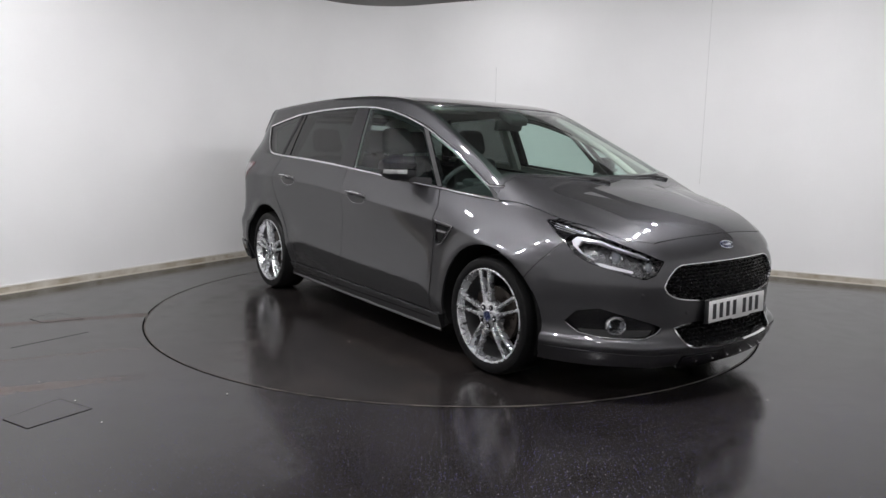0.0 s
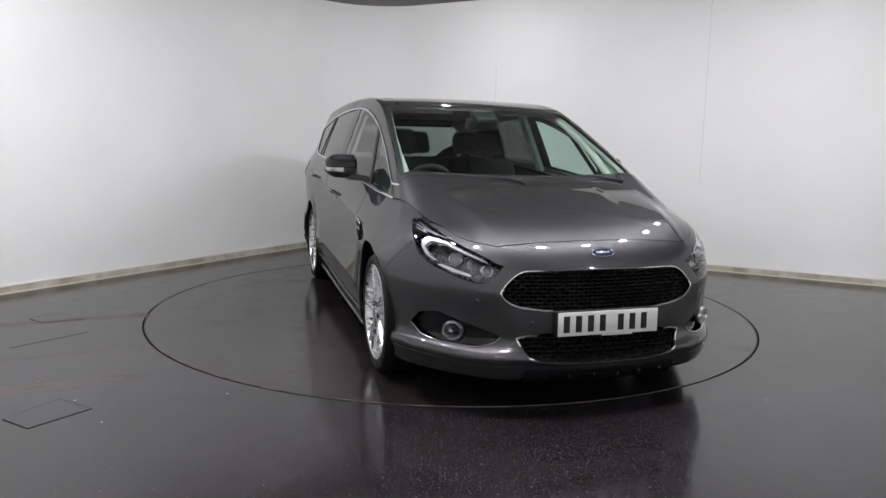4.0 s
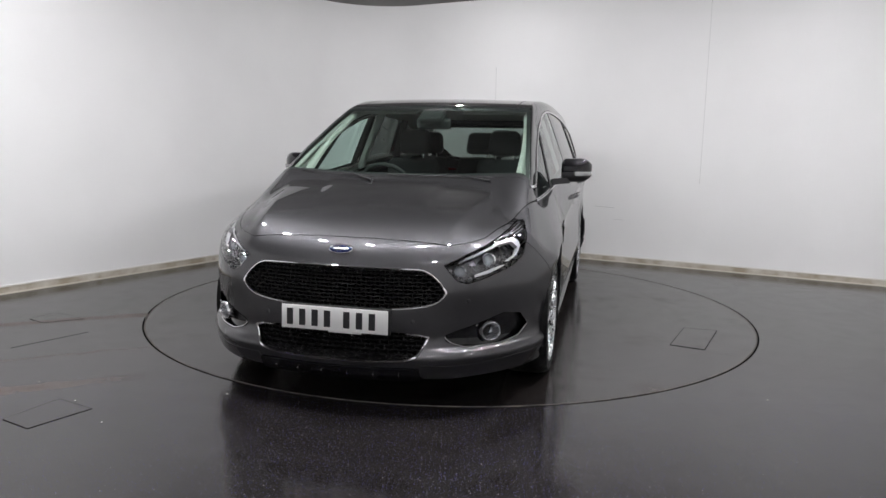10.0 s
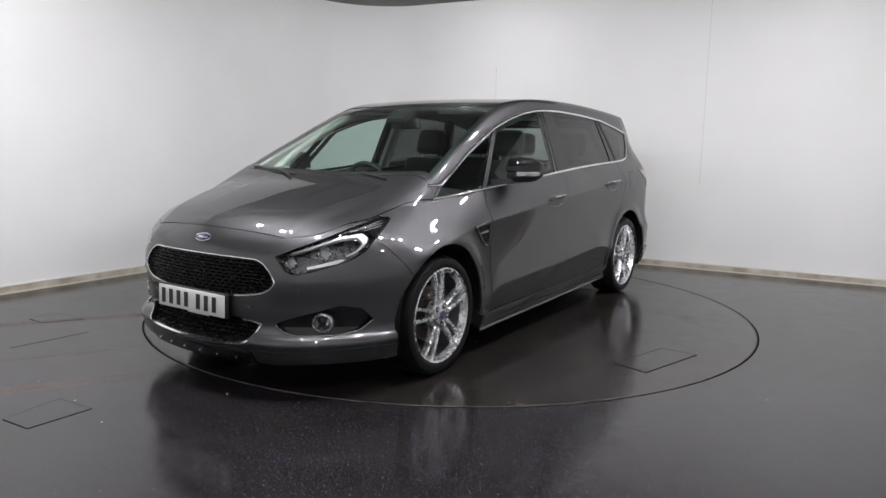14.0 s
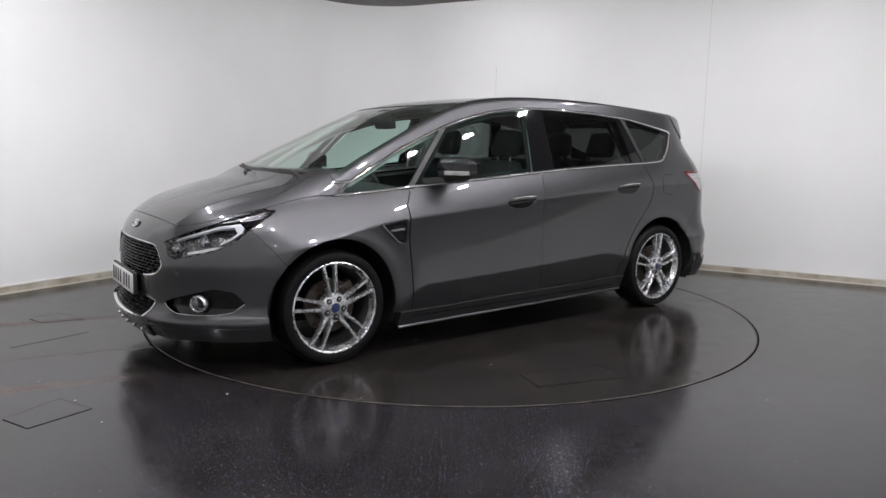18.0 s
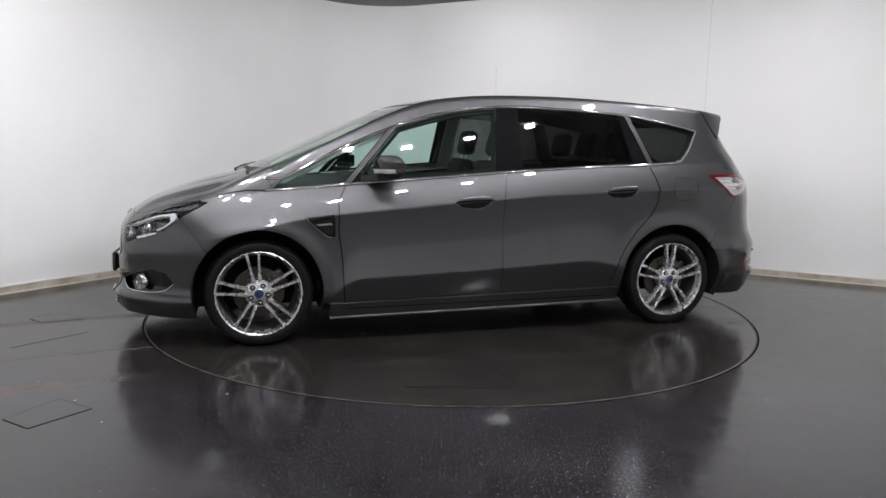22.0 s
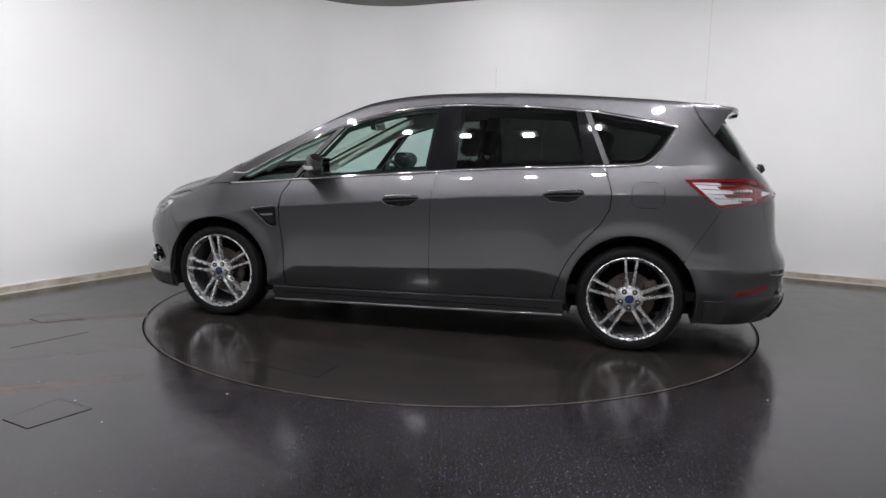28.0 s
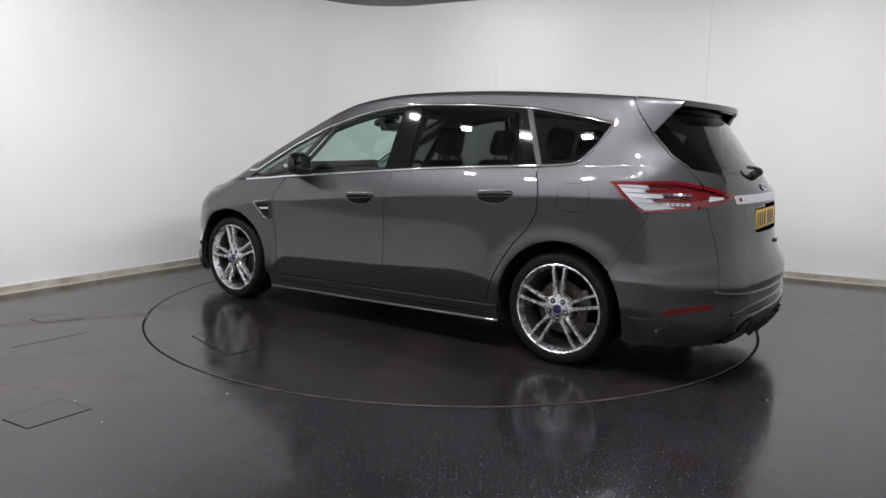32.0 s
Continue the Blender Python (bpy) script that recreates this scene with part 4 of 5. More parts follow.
# wheels
def wheel(x, side, turn):
    w = new("wheel")
    w.parent = car
    w.matrix_basis = pose(x, side * 0.915, HUB_Z, 0, turn, 0 if side > 0 else 180)
    R = TYRE
    part("tyre", lathe([(0.258, 0.0), (0.268, 0.006), (0.290, 0.010), (0.311, 0.004), (R - 0.006, -0.018), (R, -0.045), (R, -0.19), (R - 0.008, -0.215), (0.30, -0.235), (0.255, -0.225)], 72), RUBBER, w)
    rim = part("rim", lathe([(0.262, -0.01), (0.262, 0.004), (0.257, 0.007), (0.250, 0.002), (0.243, -0.02), (0.236, -0.035)], 72), ALLOY, w)
    part("rim_barrel", lathe([(0.236, -0.035), (0.228, -0.07), (0.222, -0.12), (0.225, -0.22)], 48), BARREL, w)
    for k in range(5):
        a = math.radians(90 + 72 * k)
        for s in (-1, 1):
            bm = bmesh.new()
            secs = []
            for r, off, wd, y, dp in ((0.070, 0.018, 0.026, -0.008, 0.035), (0.092, 0.0205, 0.023, -0.006, 0.034), (0.13, 0.024, 0.0185, -0.003, 0.032), (0.19, 0.030, 0.0165, -0.001, 0.030), (0.232, 0.0345, 0.018, -0.002, 0.03), (0.254, 0.0375, 0.026, -0.004, 0.03)):
                c, sn = math.cos(a), math.sin(a)
                ring = []
                for t, dy in ((-0.5, 0), (-0.3, 0.006), (0.3, 0.006), (0.5, 0), (0.5, -dp), (-0.5, -dp)):
                    q = s * off + t * wd
                    ring.append(bm.verts.new((c * r - sn * q, y + dy, sn * r + c * q)))
                secs.append(ring)
            for p, q in zip(secs, secs[1:]):
                for i in range(6):
                    bm.faces.new((p[i], p[(i + 1) % 6], q[(i + 1) % 6], q[i]))
            bm.faces.new(secs[0])
            bm.faces.new(secs[-1])
            part("spoke", bm, ALLOY, w)
    part("hub", lathe([(0.0001, -0.003), (0.070, -0.005), (0.083, -0.012), (0.088, -0.05)], 40), ALLOY, w)
    part("centre_cap", lathe([(0.0001, 0.006), (0.024, 0.004), (0.027, 0.0), (0.027, -0.01)], 32), BLUE, w, "blue centre cap")
    part("cap_ring", lathe([(0.027, 0.001), (0.028, 0.004), (0.031, 0.002), (0.032, -0.006)], 32), ALLOY, w)
    for k in range(5):
        a = math.radians(54 + 72 * k)
        place = Matrix.Translation((0.054 * math.cos(a), -0.002, 0.054 * math.sin(a)))
        # flat black disc on the hub, painted in for the shade of the nut's well
        part("nut_well_shade", placed(lathe([(0.0001, 0.001), (0.0155, 0.001), (0.0165, -0.004)], 16), place), VOID, w)
        part("wheel_nut", placed(lathe([(0.0001, 0.008), (0.008, 0.007), (0.0105, 0.003), (0.0105, -0.01)], 6), place), SATIN, w)
    part("brake_caliper", placed(box(0, 0, 0, 0.09, 0.05, 0.13, 0.015), pose(-0.13 if side > 0 else 0.13, -0.095, 0.05, 0, 20 if side > 0 else -20, 0)), STEEL, w)
    part("valve", placed(lathe([(0.0001, 0.012), (0.004, 0.010), (0.004, -0.02)], 8), Matrix.Translation((0.225, -0.02, -0.06))), BLACK, w)
    part("brake_disc", lathe([(0.0001, -0.085), (0.09, -0.085), (0.09, -0.075), (0.155, -0.075), (0.155, -0.10), (0.05, -0.10)], 48), STEEL, w)
    return w


for wx, wt in ((AXLE, 8), (-AXLE, 0)):
    for ws in (1, -1):
        wheel(wx, ws, wt)


# ---------------------------------------------------------------- front of the car
def psi_point(deg, z, depth=0.0):
    """A point on the nose at that angle and height, set in by depth, and its normal."""
    P, N = on_skin((1.2, 0, z), (math.cos(radians(deg)), math.sin(radians(deg)), 0))
    return P - N * depth, N


def headlight(s):
    h = new("headlight")
    h.parent = car
    sides = "l" if s > 0 else "r"
    panel("housing", "nose", (15, 70, 0.55, 0.9), HEAD, LAMPGREY, h, offset=-0.055, thick=-0.052, step=0.010, sides=sides, gap=0.003)
    panel("lens", "nose", (15, 70, 0.55, 0.9), HEAD, LENS, h, offset=0.0, thick=0, step=0.010, sides=sides)
    band = lamp_outline([(27.0, 0.700), (31.0, 0.738), (41.0, 0.800), (47.0, 0.815), (48.6, 0.795), (48.4, 0.770), (46.0, 0.728), (43.0, 0.700), (42.0, 0.703), (45.4, 0.733), (46.9, 0.766), (45.6, 0.793), (41.0, 0.785), (31.5, 0.727)])
    panel("daylight_strip", "nose", (15, 70, 0.55, 0.9), band, WHITELENS, h, "white daytime light strip", offset=-0.014, thick=0.02, step=0.006, sides=sides)
    low = lamp_outline([(33.0, 0.640), (41.0, 0.668), (43.0, 0.690), (41.0, 0.690), (33.0, 0.656)])
    panel("reflector", "nose", (15, 70, 0.55, 0.9), low, CHROME, h, "chrome reflector", offset=-0.030, thick=0.02, step=0.006, sides=sides)
    tail_end = lamp_outline([(37.0, 0.772), (39.0, 0.800), (46.0, 0.850), (53.0, 0.886), (58.5, 0.884), (56.0, 0.845), (51.0, 0.785), (49.0, 0.812), (46.0, 0.824), (41.0, 0.806)])
    panel("upper_lens", "nose", (15, 70, 0.55, 0.9), both(grow(HEAD, 0.012), tail_end), GLOSSB, h, "gloss black upper lens", offset=-0.007, thick=0.02, step=0.006, sides=sides, gap=0.0)
    for p, q in (((40.5, 0.805), (53.5, 0.862)), ((43.5, 0.814), (53.8, 0.852)), ((47.5, 0.820), (53.2, 0.840))):
        skin_strip("fin", "nose", [p, q], 0.006, 0.004, SATIN, h, "thin silver fin", out=-0.007, sides=sides)
    for deg, z, r in ((29.3, 0.676, 0.030), (37.5, 0.722, 0.034)):
        P, N = psi_point(deg, z, 0.034)
        N = (N + Vector((1.2, 0, 0))).normalized()
        bm = placed(ring(r, r, 0.008, 0.016), seat_on(P, N))
        bl = bmesh.new()
        bmesh.ops.create_uvsphere(bl, u_segments=20, v_segments=12, radius=r * 0.78, matrix=seat_on(P, N, out=-0.004) @ Matrix.Diagonal((1, 1, 0.55, 1)))
        if s < 0:
            mirrored(bm), mirrored(bl)
        part("lamp_ring", bm, CHROME, h, "chrome lamp ring")
        part("projector", bl, mat("projector_glass", (0.35, 0.37, 0.40), 0.03, 0.3, coat=1.0) if s > 0 else bpy.data.materials["projector_glass"], h, "glass projector lens")
    return h


headlight(1)
headlight(-1)

# grilles: a dark recess, a chrome surround and the bars
grille = new("grille")
grille.parent = car
panel("backing", "nose", (-30, 30, 0.45, 0.72), GRILLE, VOID, grille, offset=-0.06, thick=-0.06, step=0.015)
panel("surround", "nose", (-32, 32, 0.45, 0.72), both(without(grow(GRILLE, 0.002), grow(GRILLE, -0.0055)), lambda P: 0.600 - P[:, 2]), CHROME, grille, "chrome lower surround", offset=0.004, thick=0.016, step=0.005, gap=0.0)
panel("upper_surround", "nose", (-32, 32, 0.45, 0.72), both(without(grow(GRILLE, 0.002), grow(GRILLE, -0.0025)), lambda P: P[:, 2] - 0.600), CHROME, grille, "chrome upper surround", offset=0.003, thick=0.016, step=0.005, gap=0.0)
lower = new("lower_grille")
lower.parent = car
panel("backing", "nose", (-30, 30, 0.22, 0.42), LOWGRILLE, VOID, lower, offset=-0.06, thick=-0.06, step=0.015)
u_chrome = lambda P: np.minimum(without(grow(LOWGRILLE, 0.002), grow(LOWGRILLE, -0.0055))(P), 0.383 - P[:, 2])
panel("surround", "nose", (-32, 32, 0.22, 0.42), u_chrome, CHROME, lower, "chrome lower strip", offset=0.005, thick=0.016, step=0.005, gap=0.0)


def grille_bars(owner, outline, z0, z1, rows, pitch):
    for k in range(rows):
        z = z0 + (z1 - z0) * (k + 0.5) / rows
        ang = np.radians(np.arange(-52, 53) * 0.5)
        P, N = on_skins([(1.2, 0, z)] * len(ang), np.stack([np.cos(ang), np.sin(ang), 0 * ang], 1))
        P = P - N * 0.016
        run = [Vector(p) for p in P[outline(P) > 0.004]]
        if len(run) < 4:
            continue
        bm = bmesh.new()
        prev = None
        for P in run:
            w = 0.0028 * math.cos(P.y * 2 * math.pi / pitch + (math.pi if k % 2 else 0))
            q = [bm.verts.new((P.x + dx, P.y, P.z + dz + w)) for dx, dz in ((0.0, -0.0035), (0.004, -0.002), (0.004, 0.002), (0.0, 0.0035), (-0.02, 0.0035), (-0.02, -0.0035))]
            if prev:
                for j in range(6):
                    bm.faces.new((prev[j], prev[(j + 1) % 6], q[(j + 1) % 6], q[j]))
            prev = q
        part("grille_bar", bm, GRILLEB, owner)
    O, D, n = [], [], int(0.5 / pitch)
    for k in range(rows + 1):
        for i in range(-n, n + 1):
            O.append((1.2, 0, z0 + (z1 - z0) * k / rows))
            D.append((1.08, (i + (0.5 if k % 2 else 0)) * pitch, 0))
    P, N = on_skins(O, D)
    ok = outline(P) > 0.006
    webs = bmesh.new()
    h = (z1 - z0) / rows / 2
    for p in (P - N * 0.020)[ok]:
        v = [webs.verts.new((p[0] + dx, p[1] + dy, p[2] + dz)) for dx in (-0.014, 0.002) for dy in (-0.002, 0.002) for dz in (-h, h)]
        for q in ((0, 1, 3, 2), (4, 6, 7, 5), (0, 4, 5, 1), (2, 3, 7, 6), (1, 5, 7, 3), (0, 2, 6, 4)):
            webs.faces.new([v[j] for j in q])
    tagged(part("grille_mesh", webs, GRILLEB, owner, smooth=False), "gloss black short webs between the grille bars", kind="stuff")


grille_bars(grille, GRILLE, 0.490, 0.682, 11, 0.044)
grille_bars(lower, LOWGRILLE, 0.256, 0.392, 8, 0.044)


def number_plate(P, N, base, owner_name, label):
    e = new(owner_name)
    e.parent = car
    m = seat_on(P, N)
    part("board", placed(box(0, 0, 0.003, 0.52, 0.111, 0.006, 0.0025), m), base, e, label)
    x = -0.2175
    for i in range(7):
        if i == 4:
            x += 0.033
        part("bar", placed(box(x + 0.0, 0, 0.0065, 0.031, 0.077, 0.0015), m), INK, e, "plain black bar")
        x += 0.0615
    return e


number_plate(Vector((2.347, 0, 0.44)), Vector((1, 0, 0.03)), PLATEW, "front_number_plate", "white plate with plain black bars")
part("plate_holder", box(2.335, 0, 0.44, 0.018, 0.535, 0.122, 0.004), BLACK, car)
part("plate_strip", box(2.344, 0.05, 0.380, 0.006, 0.16, 0.008), PLATEW, car, "thin pale strip under the plate")

# oval badge
Pb, Nb = on_skin((1.2, 0, 0.752), (1, 0, 0))
badge = new("badge")
badge.parent = car
part("oval", placed(prism(ellipse(0.056, 0.022), 0.006, 0.002), seat_on(Pb, Nb)), BLUE, badge, "blue enamel oval")
part("ring", placed(ring(0.060, 0.0255, 0.006, 0.009), seat_on(Pb, Nb)), CHROME, badge, "chrome oval ring")
part("bar", placed(box(0, 0, 0.007, 0.072, 0.012, 0.002, 0.001), seat_on(Pb, Nb)), BRIGHT, badge, "plain silver bar")


def fog_lamp(s):
    sides = "l" if s > 0 else "r"
    bay = new("fog_lamp_bay")
    bay.parent = car
    panel("recess", "nose", (15, 62, 0.28, 0.50), FOGBAY, GLOSSB, bay, offset=-0.026, thick=-0.026, step=0.010, sides=sides, gap=0.0)
    skin_strip("chrome_edge", "nose", [(25.6, 0.366), (26.2, 0.345), (30.0, 0.319), (40.0, 0.319), (46.0, 0.336), (49.3, 0.383)], 0.007, 0.005, CHROME, bay, "thin chrome edge", sides=sides)
    for k in range(3):
        z = 0.355 + 0.032 * k
        bar = lamp_outline([(26, z), (48, z + 0.006), (48, z + 0.012), (26, z + 0.005)])
        panel("louvre", "nose", (15, 62, 0.28, 0.50), both(FOGBAY, bar), GLOSSB, bay, offset=-0.020, thick=0.008, step=0.006, sides=sides, gap=0.0)
    P, N = psi_point(37.0, 0.381, 0.006)
    N = (N + Vector((0.4, 0, 0))).normalized()
    m = seat_on(P, N)
    cup = bmesh.new()
    n = 28
    rings = [[cup.verts.new((r * math.cos(2 * math.pi * i / n), r * math.sin(2 * math.pi * i / n), z)) for i in range(n)] for r, z in ((0.042, 0.018), (0.039, 0.0), (0.026, -0.02), (0.004, -0.028))]
    for a, b in zip(rings, rings[1:]):
        for i in range(n):
            cup.faces.new((a[i], a[(i + 1) % n], b[(i + 1) % n], b[i]))
    bms = [placed(ring(0.051, 0.046, 0.009, 0.026), m), placed(cup, m), placed(prism(ellipse(0.041, 0.037), 0.003), Matrix.Translation(m.to_3x3() @ Vector((0, 0, 0.016))) @ m)]
    if s < 0:
        for b in bms:
            mirrored(b)
    part("ring", bms[0], BRIGHT, bay, "bright silver ring")
    part("reflector", bms[1], SATIN, bay)
    part("lens", bms[2], LENS, bay)


fog_lamp(1)
fog_lamp(-1)

# lip under the bumper, with its small bolts
LIP = lambda P: np.minimum(np.minimum(P[:, 2] - (0.168 + 0.02 * blend(np.abs(P[:, 1]), 0.45, 0.8)), 0.243 + 0.015 * blend(np.abs(P[:, 1]), 0.5, 0.9) - P[:, 2]), np.minimum(P[:, 0] - 1.80, np.abs(P[:, 1]) - 0.40))
for sd in "lr":
    panel("lip", "nose", (0, 75, 0.13, 0.30), both(LIP, arches), PAINT, car, offset=0.003, thick=0.03, step=0.010, sides=sd)
MIDLIP = lambda P: np.minimum(np.minimum(P[:, 2] - 0.160, 0.228 - P[:, 2]), 0.395 - np.abs(P[:, 1]))
panel("splitter", "nose", (-25, 25, 0.13, 0.30), MIDLIP, GLOSSB, car, "gloss black splitter", offset=0.012, thick=0.04, step=0.010)
for y in (-0.30, -0.18, -0.06, 0.06, 0.18, 0.30):
    P, N = on_skin((1.2, 0, 0.195), (1.08, y * 0.98, 0))
    part("splitter_bolt", placed(box(0, 0, 0.016, 0.007, 0.022, 0.016, 0.002), seat_on(P, N)), CHROME, car)
for y, z in ((0.60, 0.535), (-0.60, 0.535), (0.33, 0.44), (-0.33, 0.44)):
    P, N = on_skin((1.2, 0, z), (1.0, y, 0))
    part("parking_sensor", placed(prism(ellipse(0.011, 0.011, 16), 0.003, 0.001), seat_on(P, N)), PAINT, car)

# windscreen base, wipers
cowl_f = lambda P: np.minimum(np.minimum(P[:, 0] - (1.46 - 0.26 * P[:, 1] ** 2), (1.52 - 0.26 * P[:, 1] ** 2) - P[:, 0]), 0.73 - np.abs(P[:, 1]))
panel("cowl", "top", (1.1, 1.6, -0.78, 0.78), cowl_f, BLACK, car, offset=-0.006, thick=0.03, step=0.014, gap=0.0)
screen_rim = lambda P: np.minimum(screen_area(P), np.maximum(0.028 - screen_area(P), 0.090 - (P[:, 0] - (0.475 - 0.16 * P[:, 1] ** 2))))
panel("screen_border", "top", (0.2, 1.6, -0.8, 0.8), screen_rim, INK, car, "black printed windscreen border", offset=-0.008, thick=0, step=0.014, gap=0.0)


def wiper(y0, y1, x0, x1):
    w = new("wiper")
    w.parent = car
    pts = []
    for k in range(9):
        t = k / 8
        y = y0 + (y1 - y0) * t
        x = x0 + (x1 - x0) * t - 0.26 * y * y
        P, N = on_skin((x, y, 0.5), (0, 0, 1))
        pts.append(P + N * (0.005 + 0.003 * math.sin(math.pi * t)))
    part("blade", tube(pts, [0.003] + [0.0045] * 7 + [0.003], 6), BLACK, w)
    P, N = on_skin((x0 + 0.04 - 0.26 * y0 * y0, y0, 0.5), (0, 0, 1))
    part("arm", tube([P - N * 0.015, P + N * 0.008, pts[2] + Vector((0, 0, 0.006)), pts[4] + Vector((0, 0, 0.004))], [0.009, 0.008, 0.005, 0.004], 8), BLACK, w)


wiper(0.56, -0.02, 1.52, 1.485)
wiper(-0.10, -0.60, 1.52, 1.485)


# ---------------------------------------------------------------- inside of the car
HEADLINER = lambda P: np.minimum(0.60 - np.abs(P[:, 1]), np.minimum(0.44 - P[:, 0], P[:, 0] + 1.75))
panel("headliner", "top", (-1.8, 0.5, -0.62, 0.62), HEADLINER, LIGHTTRIM, car, "pale grey roof lining", offset=-0.035, thick=0, step=0.05)
in_cut = grow(dlo, -0.03)
inside_pillar = both(neg(in_cut), neg(grow(screen_area, -0.03)), lambda P: P[:, 2] - BELT(P[:, 0]) + 0.01, lambda P: np.abs(P[:, 1]) - 0.56, lambda P: P[:, 0] + 1.9, lambda P: 1.3 - P[:, 0])
panel("pillar_lining", "polar", (-1.9, 1.35, 4, 70), inside_pillar, LIGHTTRIM, car, "pale grey pillar lining", offset=-0.030, thick=0.02, step=0.02, sides="b")
b_lining = both(dlo, lambda P: 0.055 - np.abs(P[:, 0] + 0.20 + 0.12 * (P[:, 2] - 1.1)))
panel("belt_pillar_lining", "side", (-0.5, 0.1, 1.0, 1.52), b_lining, LIGHTTRIM, car, offset=-0.05, thick=0.03, step=0.02, sides="b")
panel("rear_pillar_lining", "side", (-1.4, -0.9, 1.05, 1.52), both(dlo, lambda P: 0.06 - np.abs(seam_c(P) - 0.06)), BLACK, car, offset=-0.04, thick=0.03, step=0.02, sides="b")
panel("door_lining", "side", (-1.3, 0.95, 0.35, 1.12), both(lambda P: BELT(P[:, 0]) - 0.01 - P[:, 2], arches), DASH, car, offset=-0.07, thick=0.05, step=0.04, sides="b")
part("cabin_floor", box(-0.4, 0, 0.33, 2.9, 1.5, 0.06), FABRIC, car)
part("load_floor", box(-1.6, 0, 0.72, 0.9, 1.16, 0.05), FABRIC, car)


def dashboard():
    e = new("dashboard")
    e.parent = car
    bm = bmesh.new()
    cols = []
    for i in range(25):
        y = -0.74 + 1.48 * i / 24
        a = abs(y) / 0.74
        hump = 0.035 * math.exp(-((y + 0.36) / 0.17) ** 2)
        shift = -0.30 * y * y
        cols.append([bm.verts.new((x + shift * (0.8 if k < 3 else 0.15), y, z - 0.03 * a * a)) for k, (x, z) in enumerate(
            ((1.40, 0.985), (1.20, 0.995), (0.95, 0.985 + hump * 0.6), (0.80, 0.985 + hump), (0.72, 0.955 + hump * 0.8), (0.69, 0.90), (0.72, 0.80), (0.80, 0.62), (0.9, 0.45)))])
    for p, q in zip(cols, cols[1:]):
        for j in range(8):
            bm.faces.new((p[j], p[j + 1], q[j + 1], q[j]))
    part("top_pad", bm, DASH, e)
    part("centre_screen", box(0.70, 0, 0.91, 0.02, 0.24, 0.15, 0.006), GLOSSB, e)
    part("console", box(0.35, 0, 0.56, 0.75, 0.24, 0.36, 0.03), DASH, e)
    part("instrument_hood", placed(box(0, 0, 0, 0.12, 0.30, 0.05, 0.02), pose(0.74, -0.36, 1.0, 0, 8, 0)), DASH, e)


dashboard()


def steering_wheel():
    e = new("steering_wheel")
    e.parent = car
    m = pose(0.50, -0.36, 0.935, 0, -66, 0)
    n = 40
    part("wheel_rim", placed(tube([(0.183 * math.cos(2 * math.pi * i / n), 0.183 * math.sin(2 * math.pi * i / n), 0) for i in range(n)], 0.016, 10, True), m), DASH, e)
    part("airbag", placed(box(0, 0, -0.01, 0.13, 0.15, 0.05, 0.02), m), DASH, e)
    for a in (90, 270, 180):
        part("spoke", placed(box(0, 0, 0, 0.14, 0.035, 0.016, 0.005), m @ pose(0, 0, 0, 0, 0, a) @ pose(0.11, 0, 0)), SATIN if a != 180 else DASH, e)
    part("column", placed(tube([(0, 0, -0.02), (0, 0, -0.35)], 0.045, 12), m), DASH, e)


steering_wheel()


def seat(x, y, z, rec=14, w=0.50, back=0.60, rest=True, rest_up=0.0):
    e = new("seat")
    e.parent = car
    part("seat_cushion", placed(box(0, 0, 0, 0.50, w, 0.16, 0.06, 4), pose(x + 0.22, y, z, 0, -8, 0)), FABRIC, e)
    b = pose(x, y, z + 0.03, 0, -rec, 0)
    bm = box(0, 0, back / 2, 0.12, w, back, 0.055, 4)
    for v in bm.verts:
        t = v.co.z / back
        v.co.y *= 1 - 0.22 * max(0, t - 0.45) / 0.55
        v.co.x += 0.03 * (abs(v.co.y) / (w / 2)) ** 2
    part("backrest", placed(bm, b), FABRIC, e)
    if rest:
        hr = box(0, 0, 0, 0.10, 0.26, 0.20, 0.045, 4)
        for v in hr.verts:
            v.co.y *= 1 - 0.16 * max(0, v.co.z / 0.10)
        part("headrest", placed(hr, b @ pose(0.0, 0, back + 0.135 + rest_up)), FABRIC, e)
        for s in (-0.07, 0.07):
            part("headrest_post", placed(tube([(0, s, back - 0.05), (0, s, back + 0.08 + rest_up)], 0.006, 8), b), CHROME, e)


# front pair, middle three, and a folded third row
for y in (0.365, -0.365):
    seat(-0.12, y, 0.52, 13)
for y in (0.48, 0.0, -0.48):
    seat(-1.02, y, 0.56, 14, 0.46, 0.56, True, 0.0)

mir = new("inside_mirror")
mir.parent = car
part("mirror_shell", placed(box(0, 0, 0, 0.045, 0.24, 0.075, 0.02, 3), pose(0.56, 0, 1.385, 0, 12, 0)), DASH, mir)
part("mirror_glass", placed(box(0, 0, 0, 0.004, 0.22, 0.06), pose(0.535, 0, 1.38, 0, 12, 0)), MIRROR, mir)
part("mirror_stalk", tube([(0.575, 0, 1.40), (0.60, 0, 1.455)], 0.014, 10), DASH, mir)
part("sensor_box", placed(box(0, 0, 0, 0.16, 0.16, 0.05, 0.015, 3), pose(0.60, 0, 1.435, 0, 24, 0)), DASH, mir)
for y in (0.36, -0.36):
    part("sun_visor", placed(box(0, 0, 0, 0.16, 0.40, 0.02, 0.008), pose(0.33, y, 1.480, 0, 12, 0)), LIGHTTRIM, car)


